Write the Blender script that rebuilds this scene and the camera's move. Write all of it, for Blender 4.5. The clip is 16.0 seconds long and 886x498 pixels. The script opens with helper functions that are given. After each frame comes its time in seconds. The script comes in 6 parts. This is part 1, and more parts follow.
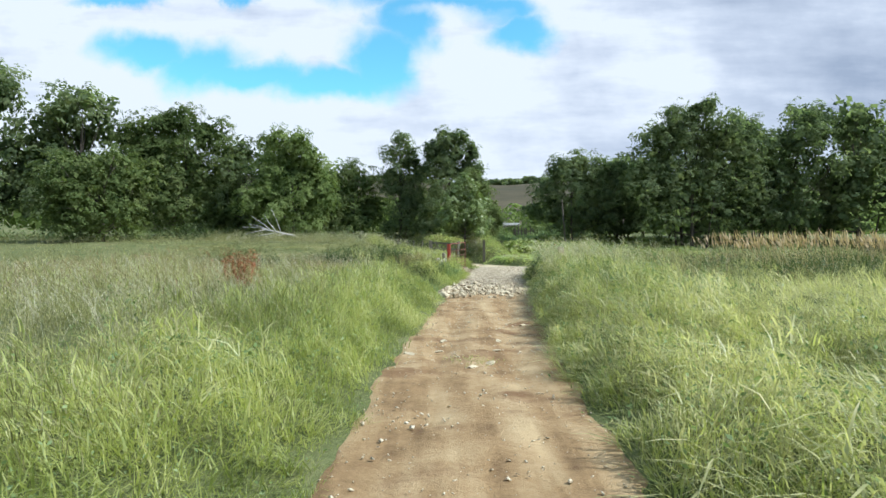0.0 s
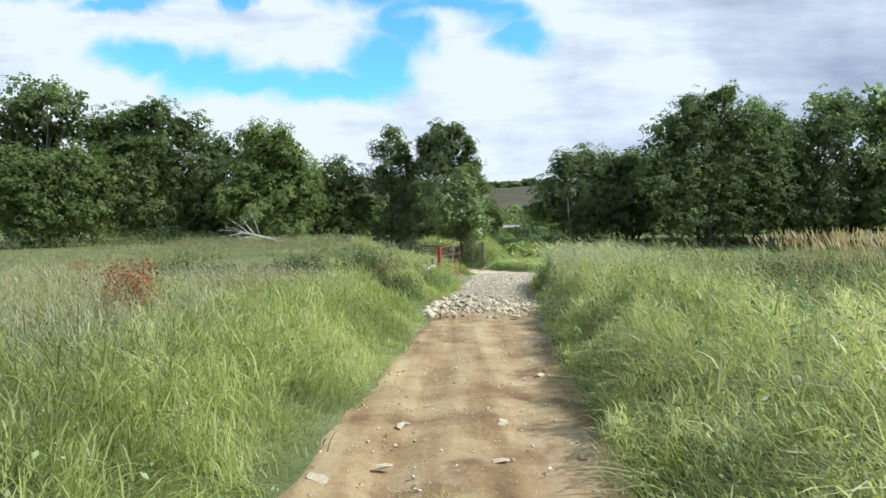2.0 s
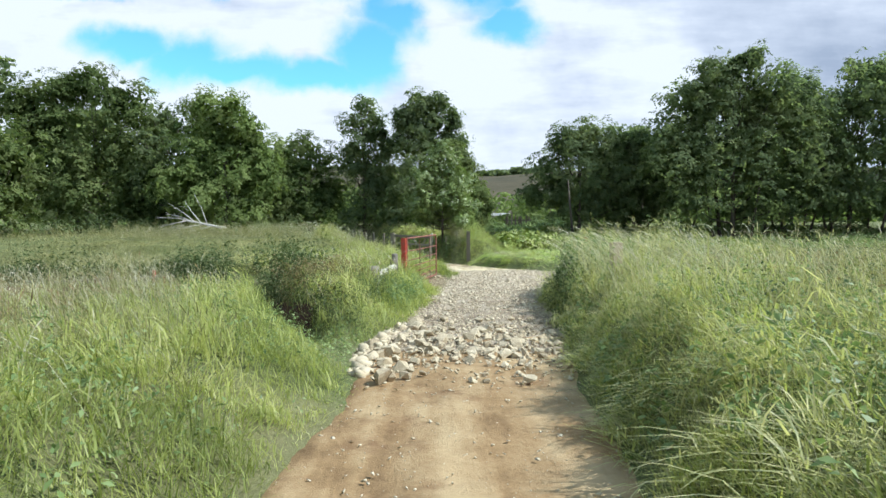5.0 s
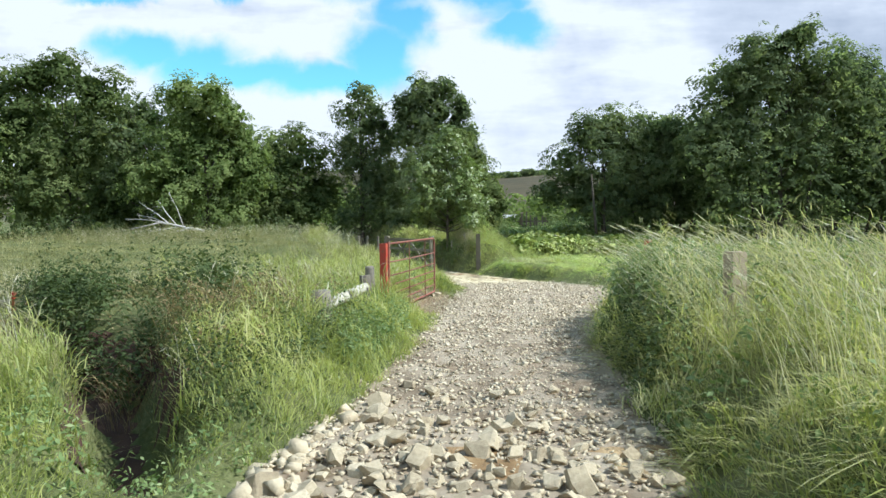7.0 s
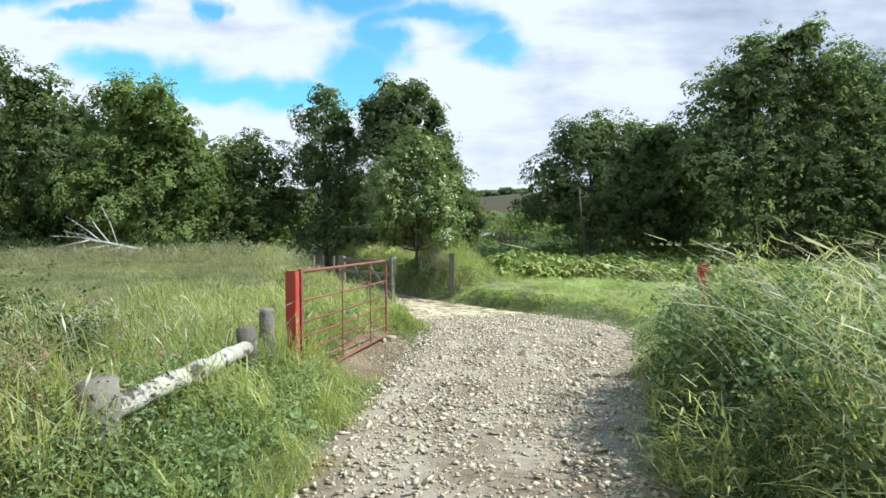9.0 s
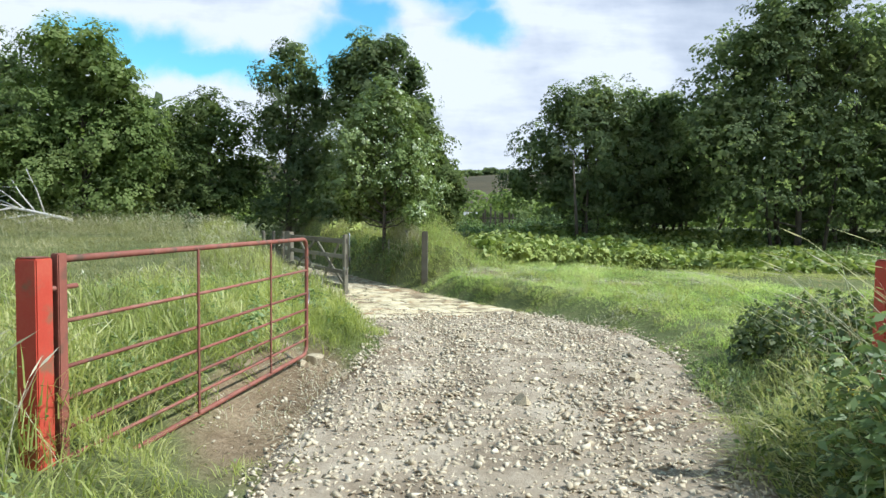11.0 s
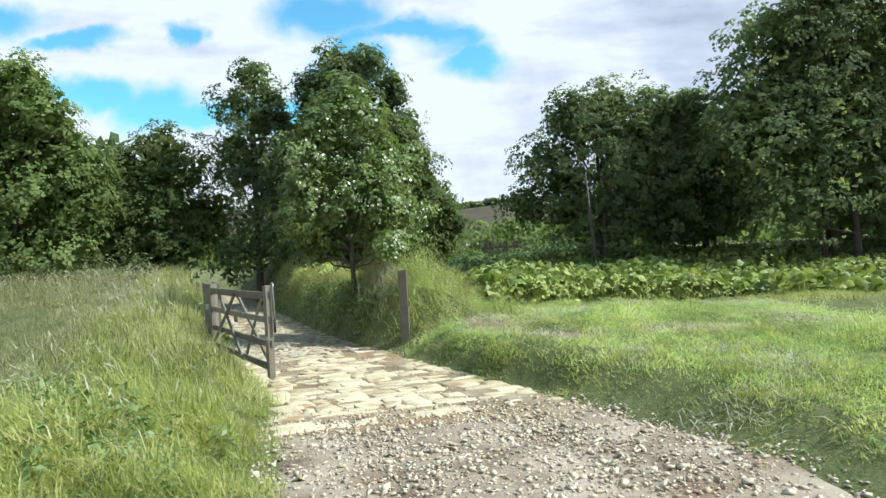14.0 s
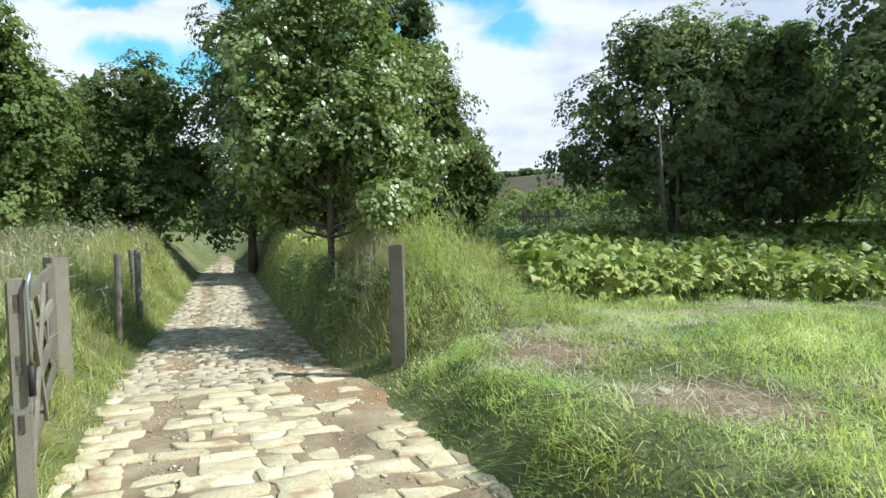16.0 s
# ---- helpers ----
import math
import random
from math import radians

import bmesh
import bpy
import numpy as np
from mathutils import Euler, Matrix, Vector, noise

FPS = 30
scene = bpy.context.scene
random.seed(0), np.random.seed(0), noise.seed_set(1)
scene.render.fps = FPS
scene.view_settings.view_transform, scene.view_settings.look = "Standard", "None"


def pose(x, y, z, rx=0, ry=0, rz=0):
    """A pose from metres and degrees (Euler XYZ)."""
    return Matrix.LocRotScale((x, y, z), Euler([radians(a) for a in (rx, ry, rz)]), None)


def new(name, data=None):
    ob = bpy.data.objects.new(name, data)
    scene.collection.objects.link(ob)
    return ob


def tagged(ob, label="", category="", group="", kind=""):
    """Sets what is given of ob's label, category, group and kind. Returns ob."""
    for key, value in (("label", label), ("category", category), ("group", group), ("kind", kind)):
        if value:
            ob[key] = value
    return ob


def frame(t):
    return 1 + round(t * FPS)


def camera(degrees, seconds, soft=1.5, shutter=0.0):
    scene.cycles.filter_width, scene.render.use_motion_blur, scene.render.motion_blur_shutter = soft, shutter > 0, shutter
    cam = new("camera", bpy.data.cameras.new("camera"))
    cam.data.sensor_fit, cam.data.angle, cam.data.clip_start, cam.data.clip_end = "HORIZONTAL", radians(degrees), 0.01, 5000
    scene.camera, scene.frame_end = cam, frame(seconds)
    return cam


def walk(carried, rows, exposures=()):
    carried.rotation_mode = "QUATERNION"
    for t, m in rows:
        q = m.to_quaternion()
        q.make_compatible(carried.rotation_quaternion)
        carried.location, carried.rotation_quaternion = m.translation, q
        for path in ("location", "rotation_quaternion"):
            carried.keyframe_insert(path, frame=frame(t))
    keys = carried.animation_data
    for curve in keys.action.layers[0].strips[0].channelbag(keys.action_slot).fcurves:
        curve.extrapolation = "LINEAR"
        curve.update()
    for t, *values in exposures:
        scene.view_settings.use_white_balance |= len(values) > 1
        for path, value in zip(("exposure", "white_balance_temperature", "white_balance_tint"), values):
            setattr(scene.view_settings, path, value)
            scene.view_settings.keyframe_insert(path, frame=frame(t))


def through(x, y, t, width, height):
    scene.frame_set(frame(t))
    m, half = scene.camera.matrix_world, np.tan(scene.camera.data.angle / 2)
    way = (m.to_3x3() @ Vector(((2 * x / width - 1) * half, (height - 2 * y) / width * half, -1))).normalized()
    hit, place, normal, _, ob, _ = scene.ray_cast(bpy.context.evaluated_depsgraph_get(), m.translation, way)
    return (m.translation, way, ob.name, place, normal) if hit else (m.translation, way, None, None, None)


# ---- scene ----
cam = camera(67.8, 16.0, soft=1.5)
METRES, EYE, TILT, LEAN, TURN = 34.0, 1.48, -2.0, 0.0, 0.0
ROWS = [
    (0.0, 0.0, 0.0, 0.0, 0.0, 0.0, -0.0),
    (0.5, 0.0025, 0.033, 0.0004, 0.08, 0.44, 0.25),
    (1.0, 0.005, 0.0683, 0.0001, 0.48, 0.52, 0.22),
    (1.5, 0.0082, 0.1006, 0.0005, 0.31, 0.44, 1.33),
    (2.0, 0.0104, 0.1356, 0.0009, -0.04, 0.28, 0.4),
    (2.5, 0.0142, 0.1683, 0.0012, -0.5, 0.31, 1.48),
    (3.0, 0.0169, 0.204, 0.0019, -0.84, 0.24, 0.65),
    (3.5, 0.0197, 0.2371, 0.0023, -1.11, 0.29, 1.04),
    (4.0, 0.0223, 0.2727, 0.0025, -1.35, 0.02, 0.44),
    (6.5, 0.0324, 0.4466, 0.0052, -0.42, -1.13, 0.96),
    (7.0, 0.0352, 0.4849, 0.0055, -0.11, -0.44, 0.72),
    (7.5, 0.0372, 0.5182, 0.0069, -0.41, -0.07, -0.19),
    (8.0, 0.0404, 0.5486, 0.0071, -1.06, 0.5, -0.07),
    (8.5, 0.0434, 0.5744, 0.0079, -1.74, 1.34, 0.78),
    (11.0, 0.0583, 0.7096, 0.0089, -3.52, -0.67, -0.47),
    (11.5, 0.0624, 0.7272, 0.0095, -4.53, -0.06, 1.65),
    (12.0, 0.0644, 0.7443, 0.0097, -4.95, 0.65, 1.11),
    (12.5, 0.0669, 0.7583, 0.0105, -4.82, 1.18, 2.17),
    (13.0, 0.0709, 0.7815, 0.0108, -3.96, 1.92, 3.81),
    (13.5, 0.0738, 0.8092, 0.0122, -3.46, 2.2, 3.0),
    (14.0, 0.0785, 0.844, 0.0124, -3.01, 2.26, 3.34),
    (14.5, 0.082, 0.8775, 0.0146, -2.78, 1.17, 2.54),
    (15.0, 0.0862, 0.917, 0.0146, -2.84, 0.64, 1.69),
    (15.5, 0.0892, 0.9552, 0.0156, -2.91, -0.2, 1.55),
    (16.0, 0.0896, 0.995, 0.0159, -0.24, -0.33, 1.34),
]
walk(cam, [(t, pose(0, 0, EYE, TILT, LEAN, TURN) @ pose(METRES * x, METRES * y, METRES * z, 90 + pitch, roll, yaw)) for t, x, y, z, yaw, pitch, roll in ROWS],
     exposures=((0.0, 0.34, 5780, 9), (2.5, 0.37, 5790, 9), (6.0, 0.43, 5810, 9), (11.0, 0.40, 5820, 9), (16.0, 0.46, 5840, 9)))
# light: sun from the right, broken cloud
SUN_TO = Vector((0.985, -0.17, 0.0)).normalized()
SUN_EL = 46.0
sun = new("sun", bpy.data.lights.new("sun", "SUN"))
sun.data.energy, sun.data.angle, sun.data.color = 5.0, radians(0.55), (1.0, 0.965, 0.89)
_s = SUN_TO * math.cos(radians(SUN_EL)) + Vector((0, 0, math.sin(radians(SUN_EL))))
sun.rotation_euler = _s.to_track_quat("Z", "Y").to_euler()


# ---------- node helpers ----------
class Nodes:
    """A small writer of node trees."""

    def __init__(self, tree):
        self.t = tree
        tree.nodes.clear()

    def add(self, kind, ins=None, **props):
        n = self.t.nodes.new(kind)
        for k, v in props.items():
            setattr(n, k, v)
        for k, v in (ins or {}).items():
            if isinstance(v, bpy.types.NodeSocket):
                self.t.links.new(v, n.inputs[k])
            else:
                n.inputs[k].default_value = v
        return n

    def math(self, op, a, b=0.0, c=0.0, clamp=False):
        n = self.add("ShaderNodeMath", {0: a, 1: b, 2: c}, operation=op, use_clamp=clamp)
        return n.outputs[0]

    def vmath(self, op, a, b=(0, 0, 0)):
        n = self.add("ShaderNodeVectorMath", {0: a, 1: b}, operation=op)
        return n.outputs["Value"] if op in ("LENGTH", "DOT_PRODUCT", "DISTANCE") else n.outputs[0]

    def noise(self, vec, scale, detail=4.0, rough=0.55):
        n = self.add("ShaderNodeTexNoise", {"Vector": vec, "Scale": scale, "Detail": detail, "Roughness": rough})
        return n.outputs["Fac"]

    def ramp(self, fac, stops):
        n = self.add("ShaderNodeValToRGB", {"Fac": fac})
        el = n.color_ramp.elements
        while len(el) < len(stops):
            el.new(0.5)
        for e, (p, c) in zip(el, stops):
            e.position, e.color = p, (*c, 1.0)
        return n.outputs["Color"]

    def span(self, v, a, b, lo=0.0, hi=1.0):
        n = self.add("ShaderNodeMapRange", {"Value": v, "From Min": a, "From Max": b, "To Min": lo, "To Max": hi},
                     interpolation_type="SMOOTHSTEP")
        return n.outputs[0]

    def mix(self, f, a, b, blend="MIX"):
        n = self.add("ShaderNodeMix", data_type="RGBA", blend_type=blend)
        for k, v in ((0, f), (6, a), (7, b)):
            if isinstance(v, bpy.types.NodeSocket):
                self.t.links.new(v, n.inputs[k])
            else:
                n.inputs[k].default_value = v if k == 0 else (*v, 1.0)
        return n.outputs[2]


# ---------- sky ----------
world = bpy.data.worlds.new("sky")
scene.world = world
world.use_nodes = True
W = Nodes(world.node_tree)
way = W.add("ShaderNodeTexCoord").outputs["Generated"]
sep = W.add("ShaderNodeSeparateXYZ", {0: way})
dx, dy, dz = sep.outputs
front = W.math("MAXIMUM", dy, 0.12)
uv = W.add("ShaderNodeCombineXYZ", {0: W.math("DIVIDE", dx, front), 1: W.math("DIVIDE", dz, front), 2: 0.0}).outputs[0]
wob = W.add("ShaderNodeTexNoise", {"Vector": uv, "Scale": 8.0, "Detail": 8.0, "Roughness": 0.58}).outputs["Color"]
uvw = W.vmath("ADD", uv, W.vmath("MULTIPLY", W.vmath("SUBTRACT", wob, (0.5, 0.5, 0.5)), (0.14, 0.10, 0.0)))


def patches(ellipses, soft, core):
    """Soft-edged ellipses in the sky ahead, joined: centre and half-widths, as slopes."""
    joined = None
    for cu, cv, su, sv in ellipses:
        r = W.vmath("LENGTH", W.vmath("DIVIDE", W.vmath("SUBTRACT", uvw, (cu, cv, 0.0)), (su, sv, 1.0)))
        g = W.span(r, soft, core)
        joined = g if joined is None else W.math("MAXIMUM", joined, g)
    return joined


gap = patches(((-0.44, 0.265, 0.075, 0.030), (-0.36, 0.245, 0.080, 0.040), (-0.28, 0.222, 0.110, 0.030), (-0.17, 0.215, 0.110, 0.030), (-0.095, 0.245, 0.055, 0.055),
               (-0.055, 0.305, 0.048, 0.060), (0.02, 0.345, 0.085, 0.026), (0.120, 0.295, 0.060, 0.030), (0.085, 0.328, 0.065, 0.024), (-0.48, 0.345, 0.070, 0.014), (-0.60, 0.385, 0.090, 0.030),
               (-0.10, 0.375, 0.090, 0.040), (-0.31, 0.352, 0.022, 0.020)), 1.42, 0.50)
puffs = patches(((0.015, 0.318, 0.055, 0.012),), 1.8, 0.3)
gap = W.math("MULTIPLY", gap, W.math("SUBTRACT", 1.0, W.math("MULTIPLY", puffs, 0.6)))
sheet = W.add("ShaderNodeCombineXYZ", {0: W.math("DIVIDE", dx, W.math("ADD", W.math("ABSOLUTE", dz), 0.2)),
                                       1: W.math("DIVIDE", dy, W.math("ADD", W.math("ABSOLUTE", dz), 0.2)), 2: 0.0}).outputs[0]
high = W.span(dz, 0.36, 0.60)
open_sky = W.math("MULTIPLY", W.math("MULTIPLY", high, 0.75), W.span(W.noise(sheet, 1.3, 5.0), 0.36, 0.50))
gap = W.math("MAXIMUM", gap, open_sky)
body = W.noise(uv, 3.2, 7.0, 0.58)
streak = W.noise(W.vmath("MULTIPLY", uv, (2.2, 9.0, 1.0)), 1.6, 5.0, 0.55)
shade = W.math("ADD", W.math("MULTIPLY", body, 0.55), W.math("MULTIPLY", streak, 0.55))
dull = W.math("MULTIPLY", W.span(W.math("DIVIDE", dx, front), 0.08, 0.60), 0.15)
cloud = W.ramp(W.math("SUBTRACT", shade, dull), [(0.28, (0.40, 0.46, 0.56)), (0.43, (0.64, 0.69, 0.77)), (0.54, (0.89, 0.92, 0.95))])
sky = W.add("ShaderNodeTexSky", sky_type="NISHITA", sun_disc=False, sun_elevation=radians(SUN_EL),
            sun_rotation=math.atan2(SUN_TO.x, SUN_TO.y), altitude=150.0, air_density=1.0, dust_density=0.6, ozone_density=2.0)
blue = W.mix(1.0, sky.outputs["Color"], (0.105, 0.105, 0.105), "MULTIPLY")
lit = W.mix(high, cloud, W.mix(1.0, cloud, (0.95, 0.95, 0.95), "MULTIPLY"))
tint = W.mix(gap, lit, W.mix(1.0, blue, (1.20, 2.15, 1.95), "MULTIPLY"))
bg = W.add("ShaderNodeBackground", {"Color": tint, "Strength": 0.80})
W.t.links.new(bg.outputs[0], W.add("ShaderNodeOutputWorld").inputs["Surface"])


# ---------- materials ----------
def material(name):
    m = bpy.data.materials.new(name)
    m.use_nodes = True
    n = Nodes(m.node_tree)
    out = n.add("ShaderNodeOutputMaterial")
    return m, n, out


def surface(name, stops, scale, rough=0.8, metal=0.0, fine=60.0, bump=0.3, dist=0.01, second=None, per="object", coords="Object", spec=0.4):
    """Two scales of noise over a colour ramp, with fine relief; second: (colour, scale, low, high) stains."""
    m, n, out = material(name)
    co = n.add("ShaderNodeTexCoord").outputs[coords] if coords != "World" else n.add("ShaderNodeNewGeometry").outputs["Position"]
    base = n.noise(co, scale, 5.0)
    grain = n.noise(co, fine, 4.0, 0.65)
    fac = n.math("ADD", n.math("MULTIPLY", base, 0.6), n.math("MULTIPLY", grain, 0.4))
    if per == "object":
        rnd = n.add("ShaderNodeObjectInfo").outputs["Random"]
    else:
        rnd = n.add("ShaderNodeNewGeometry").outputs["Random Per Island"]
    fac = n.math("ADD", fac, n.math("MULTIPLY", n.math("SUBTRACT", rnd, 0.5), 0.35), clamp=True)
    col = n.ramp(fac, stops)
    if second:
        c2, s2, lo, hi = second
        col = n.mix(n.span(n.noise(co, s2, 4.0), lo, hi), col, c2)
    bp = n.add("ShaderNodeBump", {"Height": n.math("ADD", grain, n.math("MULTIPLY", base, 0.8)), "Strength": bump, "Distance": dist})
    rg = n.math("ADD", n.math("MULTIPLY", grain, 0.2), rough - 0.1)
    bs = n.add("ShaderNodeBsdfPrincipled", {"Base Color": col, "Roughness": rg, "Metallic": metal, "Normal": bp.outputs[0], "Specular IOR Level": spec})
    n.t.links.new(bs.outputs[0], out.inputs[0])
    return m


def leafy(name, stops, through=0.35, patch=0.35, patch_scale=0.6, rough=0.55, spec=0.35):
    """Leaves and blades: colour from island to island and in broad patches, with light that shines through."""
    m, n, out = material(name)
    geo = n.add("ShaderNodeNewGeometry")
    pos = geo.outputs["Position"]
    broad = n.math("ADD", n.math("MULTIPLY", n.noise(pos, patch_scale, 3.0), 0.6), n.math("MULTIPLY", n.noise(pos, patch_scale * 7.0, 2.0), 0.4))
    fac = n.math("ADD", n.math("MULTIPLY", geo.outputs["Random Per Island"], 1.0 - patch),
                 n.math("MULTIPLY", n.span(broad, 0.34, 0.66), patch), clamp=True)
    col = n.ramp(fac, stops)
    bs = n.add("ShaderNodeBsdfPrincipled", {"Base Color": col, "Roughness": rough, "Specular IOR Level": spec})
    tr = n.add("ShaderNodeBsdfTranslucent", {"Color": n.mix(1.0, col, (1.10, 1.15, 0.72), "MULTIPLY")})
    mx = n.add("ShaderNodeMixShader", {0: through, 1: bs.outputs[0], 2: tr.outputs[0]})
    n.t.links.new(mx.outputs[0], out.inputs[0])
    return m


M_GRASS = leafy("meadow_grass", [(0.0, (0.105, 0.111, 0.045)), (0.3, (0.215, 0.218, 0.092)), (0.58, (0.316, 0.307, 0.141)), (0.80, (0.412, 0.383, 0.203)), (1.0, (0.531, 0.492, 0.311))], 0.44, 0.62, 0.45, 0.55, 0.28)
M_LUSH = leafy("lush_grass", [(0.0, (0.132, 0.158, 0.048)), (0.33, (0.320, 0.361, 0.108)), (0.66, (0.500, 0.516, 0.178)), (0.88, (0.614, 0.596, 0.294)), (1.0, (0.702, 0.695, 0.472))], 0.50, 0.66, 0.55, 0.48, 0.36)
M_LAWN = leafy("grazed_grass", [(0.0, (0.143, 0.212, 0.061)), (0.33, (0.369, 0.484, 0.142)), (0.66, (0.605, 0.714, 0.243)), (0.88, (0.792, 0.800, 0.395)), (1.0, (0.800, 0.800, 0.648))], 0.48, 0.66, 0.7, 0.52, 0.25)
M_WIND = leafy("windswept_grass", [(0.0, (0.151, 0.161, 0.073)), (0.33, (0.365, 0.375, 0.165)), (0.66, (0.567, 0.544, 0.271)), (0.88, (0.756, 0.699, 0.425)), (1.0, (0.800, 0.800, 0.661))], 0.46, 0.62, 0.6, 0.48, 0.40)
M_STRAW = leafy("seeding_grass", [(0.0, (0.34, 0.31, 0.20)), (0.5, (0.54, 0.50, 0.36)), (1.0, (0.72, 0.69, 0.55))], 0.35, 0.3, 0.6, 0.7)
M_REED = leafy("reed_heads", [(0.0, (0.34, 0.24, 0.13)), (0.6, (0.52, 0.39, 0.22)), (1.0, (0.64, 0.51, 0.33))], 0.3, 0.3, 0.6, 0.7)
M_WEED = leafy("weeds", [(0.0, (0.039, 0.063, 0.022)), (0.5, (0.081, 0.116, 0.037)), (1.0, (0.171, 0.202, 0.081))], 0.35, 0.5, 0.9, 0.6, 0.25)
M_HERB = leafy("leafy_herbs", [(0.0, (0.089, 0.142, 0.048)), (0.5, (0.200, 0.278, 0.097)), (1.0, (0.378, 0.441, 0.205))], 0.38, 0.5, 1.1, 0.5, 0.35)
M_YELLOW = leafy("yellow_petals", [(0.0, (0.55, 0.42, 0.02)), (1.0, (0.72, 0.58, 0.04))], 0.3, 0.3, 3.0, 0.6, 0.2)
M_BRAMBLE = leafy("bramble_leaves", [(0.0, (0.045, 0.068, 0.022)), (0.5, (0.110, 0.145, 0.045)), (1.0, (0.260, 0.285, 0.110))], 0.36, 0.35, 1.4, 0.5, 0.35)
M_DRY = leafy("dry_herbs", [(0.0, (0.13, 0.085, 0.045)), (0.5, (0.27, 0.20, 0.10)), (1.0, (0.44, 0.36, 0.20))], 0.3, 0.4, 1.2, 0.7, 0.1)
M_RUST = leafy("russet_dock", [(0.0, (0.16, 0.045, 0.020)), (0.6, (0.34, 0.105, 0.040)), (1.0, (0.40, 0.20, 0.08))], 0.25, 0.3, 2.0)
M_BUTTER = leafy("butterbur_leaf", [(0.0, (0.108, 0.156, 0.036)), (0.6, (0.258, 0.318, 0.079)), (0.93, (0.480, 0.516, 0.192)), (1.0, (0.540, 0.468, 0.156))], 0.32, 0.3, 0.5, 0.5, 0.25)
M_LEAF_DARK = leafy("dark_alder_leaves", [(0.0, (0.095, 0.133, 0.068)), (0.5, (0.174, 0.221, 0.111)), (1.0, (0.331, 0.375, 0.195))], 0.60, 0.78, 0.35, 0.8, 0.05)
M_LEAF_MID = leafy("broadleaf_leaves", [(0.0, (0.071, 0.105, 0.037)), (0.5, (0.136, 0.178, 0.064)), (1.0, (0.238, 0.277, 0.114))], 0.48, 0.78, 0.35, 0.8, 0.05)
M_LEAF_ASH = leafy("ash_leaves", [(0.0, (0.108, 0.154, 0.050)), (0.5, (0.191, 0.252, 0.084)), (1.0, (0.305, 0.356, 0.143))], 0.48, 0.78, 0.35, 0.8, 0.05)
M_LEAF_SMALL = leafy("small_tree_leaves", [(0.0, (0.104, 0.159, 0.044)), (0.5, (0.202, 0.267, 0.081)), (1.0, (0.364, 0.410, 0.169))], 0.36, 0.45, 0.9, 0.36, 0.60)
M_BARK = surface("bark", [(0.2, (0.045, 0.036, 0.028)), (0.8, (0.15, 0.125, 0.10))], 3.0, 0.9, fine=40, bump=0.7, dist=0.02)
M_DEADWOOD = surface("bleached_wood", [(0.2, (0.34, 0.31, 0.28)), (0.8, (0.62, 0.60, 0.56))], 3.0, 0.85, fine=50)
M_WOOD = surface("weathered_timber", [(0.15, (0.090, 0.078, 0.054)), (0.55, (0.200, 0.178, 0.130)), (0.9, (0.320, 0.292, 0.222))], 4.0, 0.85, fine=90, bump=0.5, dist=0.006,
                 second=((0.16, 0.165, 0.110), 5.0, 0.55, 0.75))
M_STAKE = surface("tan_timber", [(0.15, (0.170, 0.130, 0.085)), (0.55, (0.330, 0.265, 0.180)), (0.9, (0.460, 0.390, 0.280))], 4.0, 0.85, fine=90, bump=0.5, dist=0.006,
                  second=((0.22, 0.20, 0.15), 5.0, 0.58, 0.75))
M_POST = surface("brown_grey_post", [(0.15, (0.065, 0.056, 0.041)), (0.55, (0.140, 0.123, 0.090)), (0.9, (0.230, 0.205, 0.158))], 4.0, 0.88, fine=80, bump=0.6, dist=0.008,
                 second=((0.15, 0.155, 0.115), 6.0, 0.56, 0.74))
M_LOG = surface("lichened_log", [(0.22, (0.125, 0.112, 0.081)), (0.45, (0.300, 0.275, 0.213)), (0.78, (0.625, 0.594, 0.483))], 6.0, 0.9, fine=38, bump=0.9, dist=0.02,
                second=((0.10, 0.085, 0.065), 5.5, 0.52, 0.60))
M_STUB = surface("grey_stub", [(0.20, (0.095, 0.080, 0.060)), (0.50, (0.165, 0.143, 0.110)), (0.82, (0.27, 0.245, 0.20))], 5.0, 0.9, fine=30, bump=0.8, dist=0.015,
                 second=((0.40, 0.38, 0.32), 5.0, 0.60, 0.70))
M_RED = surface("worn_red_paint", [(0.2, (0.300, 0.036, 0.022)), (0.6, (0.440, 0.056, 0.032)), (0.9, (0.470, 0.105, 0.062))], 6.0, 0.55, fine=70, bump=0.15, dist=0.003,
                second=((0.23, 0.105, 0.060), 9.0, 0.52, 0.72))
M_RUSTED = surface("rusted_red_steel", [(0.2, (0.15, 0.052, 0.036)), (0.6, (0.255, 0.086, 0.058)), (0.9, (0.36, 0.18, 0.13))], 7.0, 0.7, fine=80, bump=0.25, dist=0.003,
                   second=((0.13, 0.075, 0.050), 11.0, 0.5, 0.7))
M_STEEL = surface("galvanised_steel", [(0.2, (0.30, 0.31, 0.31)), (0.8, (0.52, 0.53, 0.53))], 8.0, 0.45, 0.85, fine=60, bump=0.1, dist=0.002)
M_BLACK = surface("black_rubber", [(0.2, (0.012, 0.012, 0.013)), (0.8, (0.03, 0.03, 0.03))], 9.0, 0.6, bump=0.1, dist=0.001)
M_ROCK = surface("pale_sandstone", [(0.12, (0.198, 0.153, 0.096)), (0.45, (0.419, 0.346, 0.226)), (0.8, (0.617, 0.526, 0.366))], 4.0, 0.9, fine=45, bump=0.5, dist=0.012,
                 second=((0.22, 0.20, 0.17), 7.0, 0.6, 0.75))
M_GRAVEL = surface("pale_gravel", [(0.1, (0.295, 0.236, 0.152)), (0.42, (0.490, 0.412, 0.284)), (0.80, (0.680, 0.600, 0.442))], 6.0, 0.9, fine=60, bump=0.4, dist=0.008, per="island")
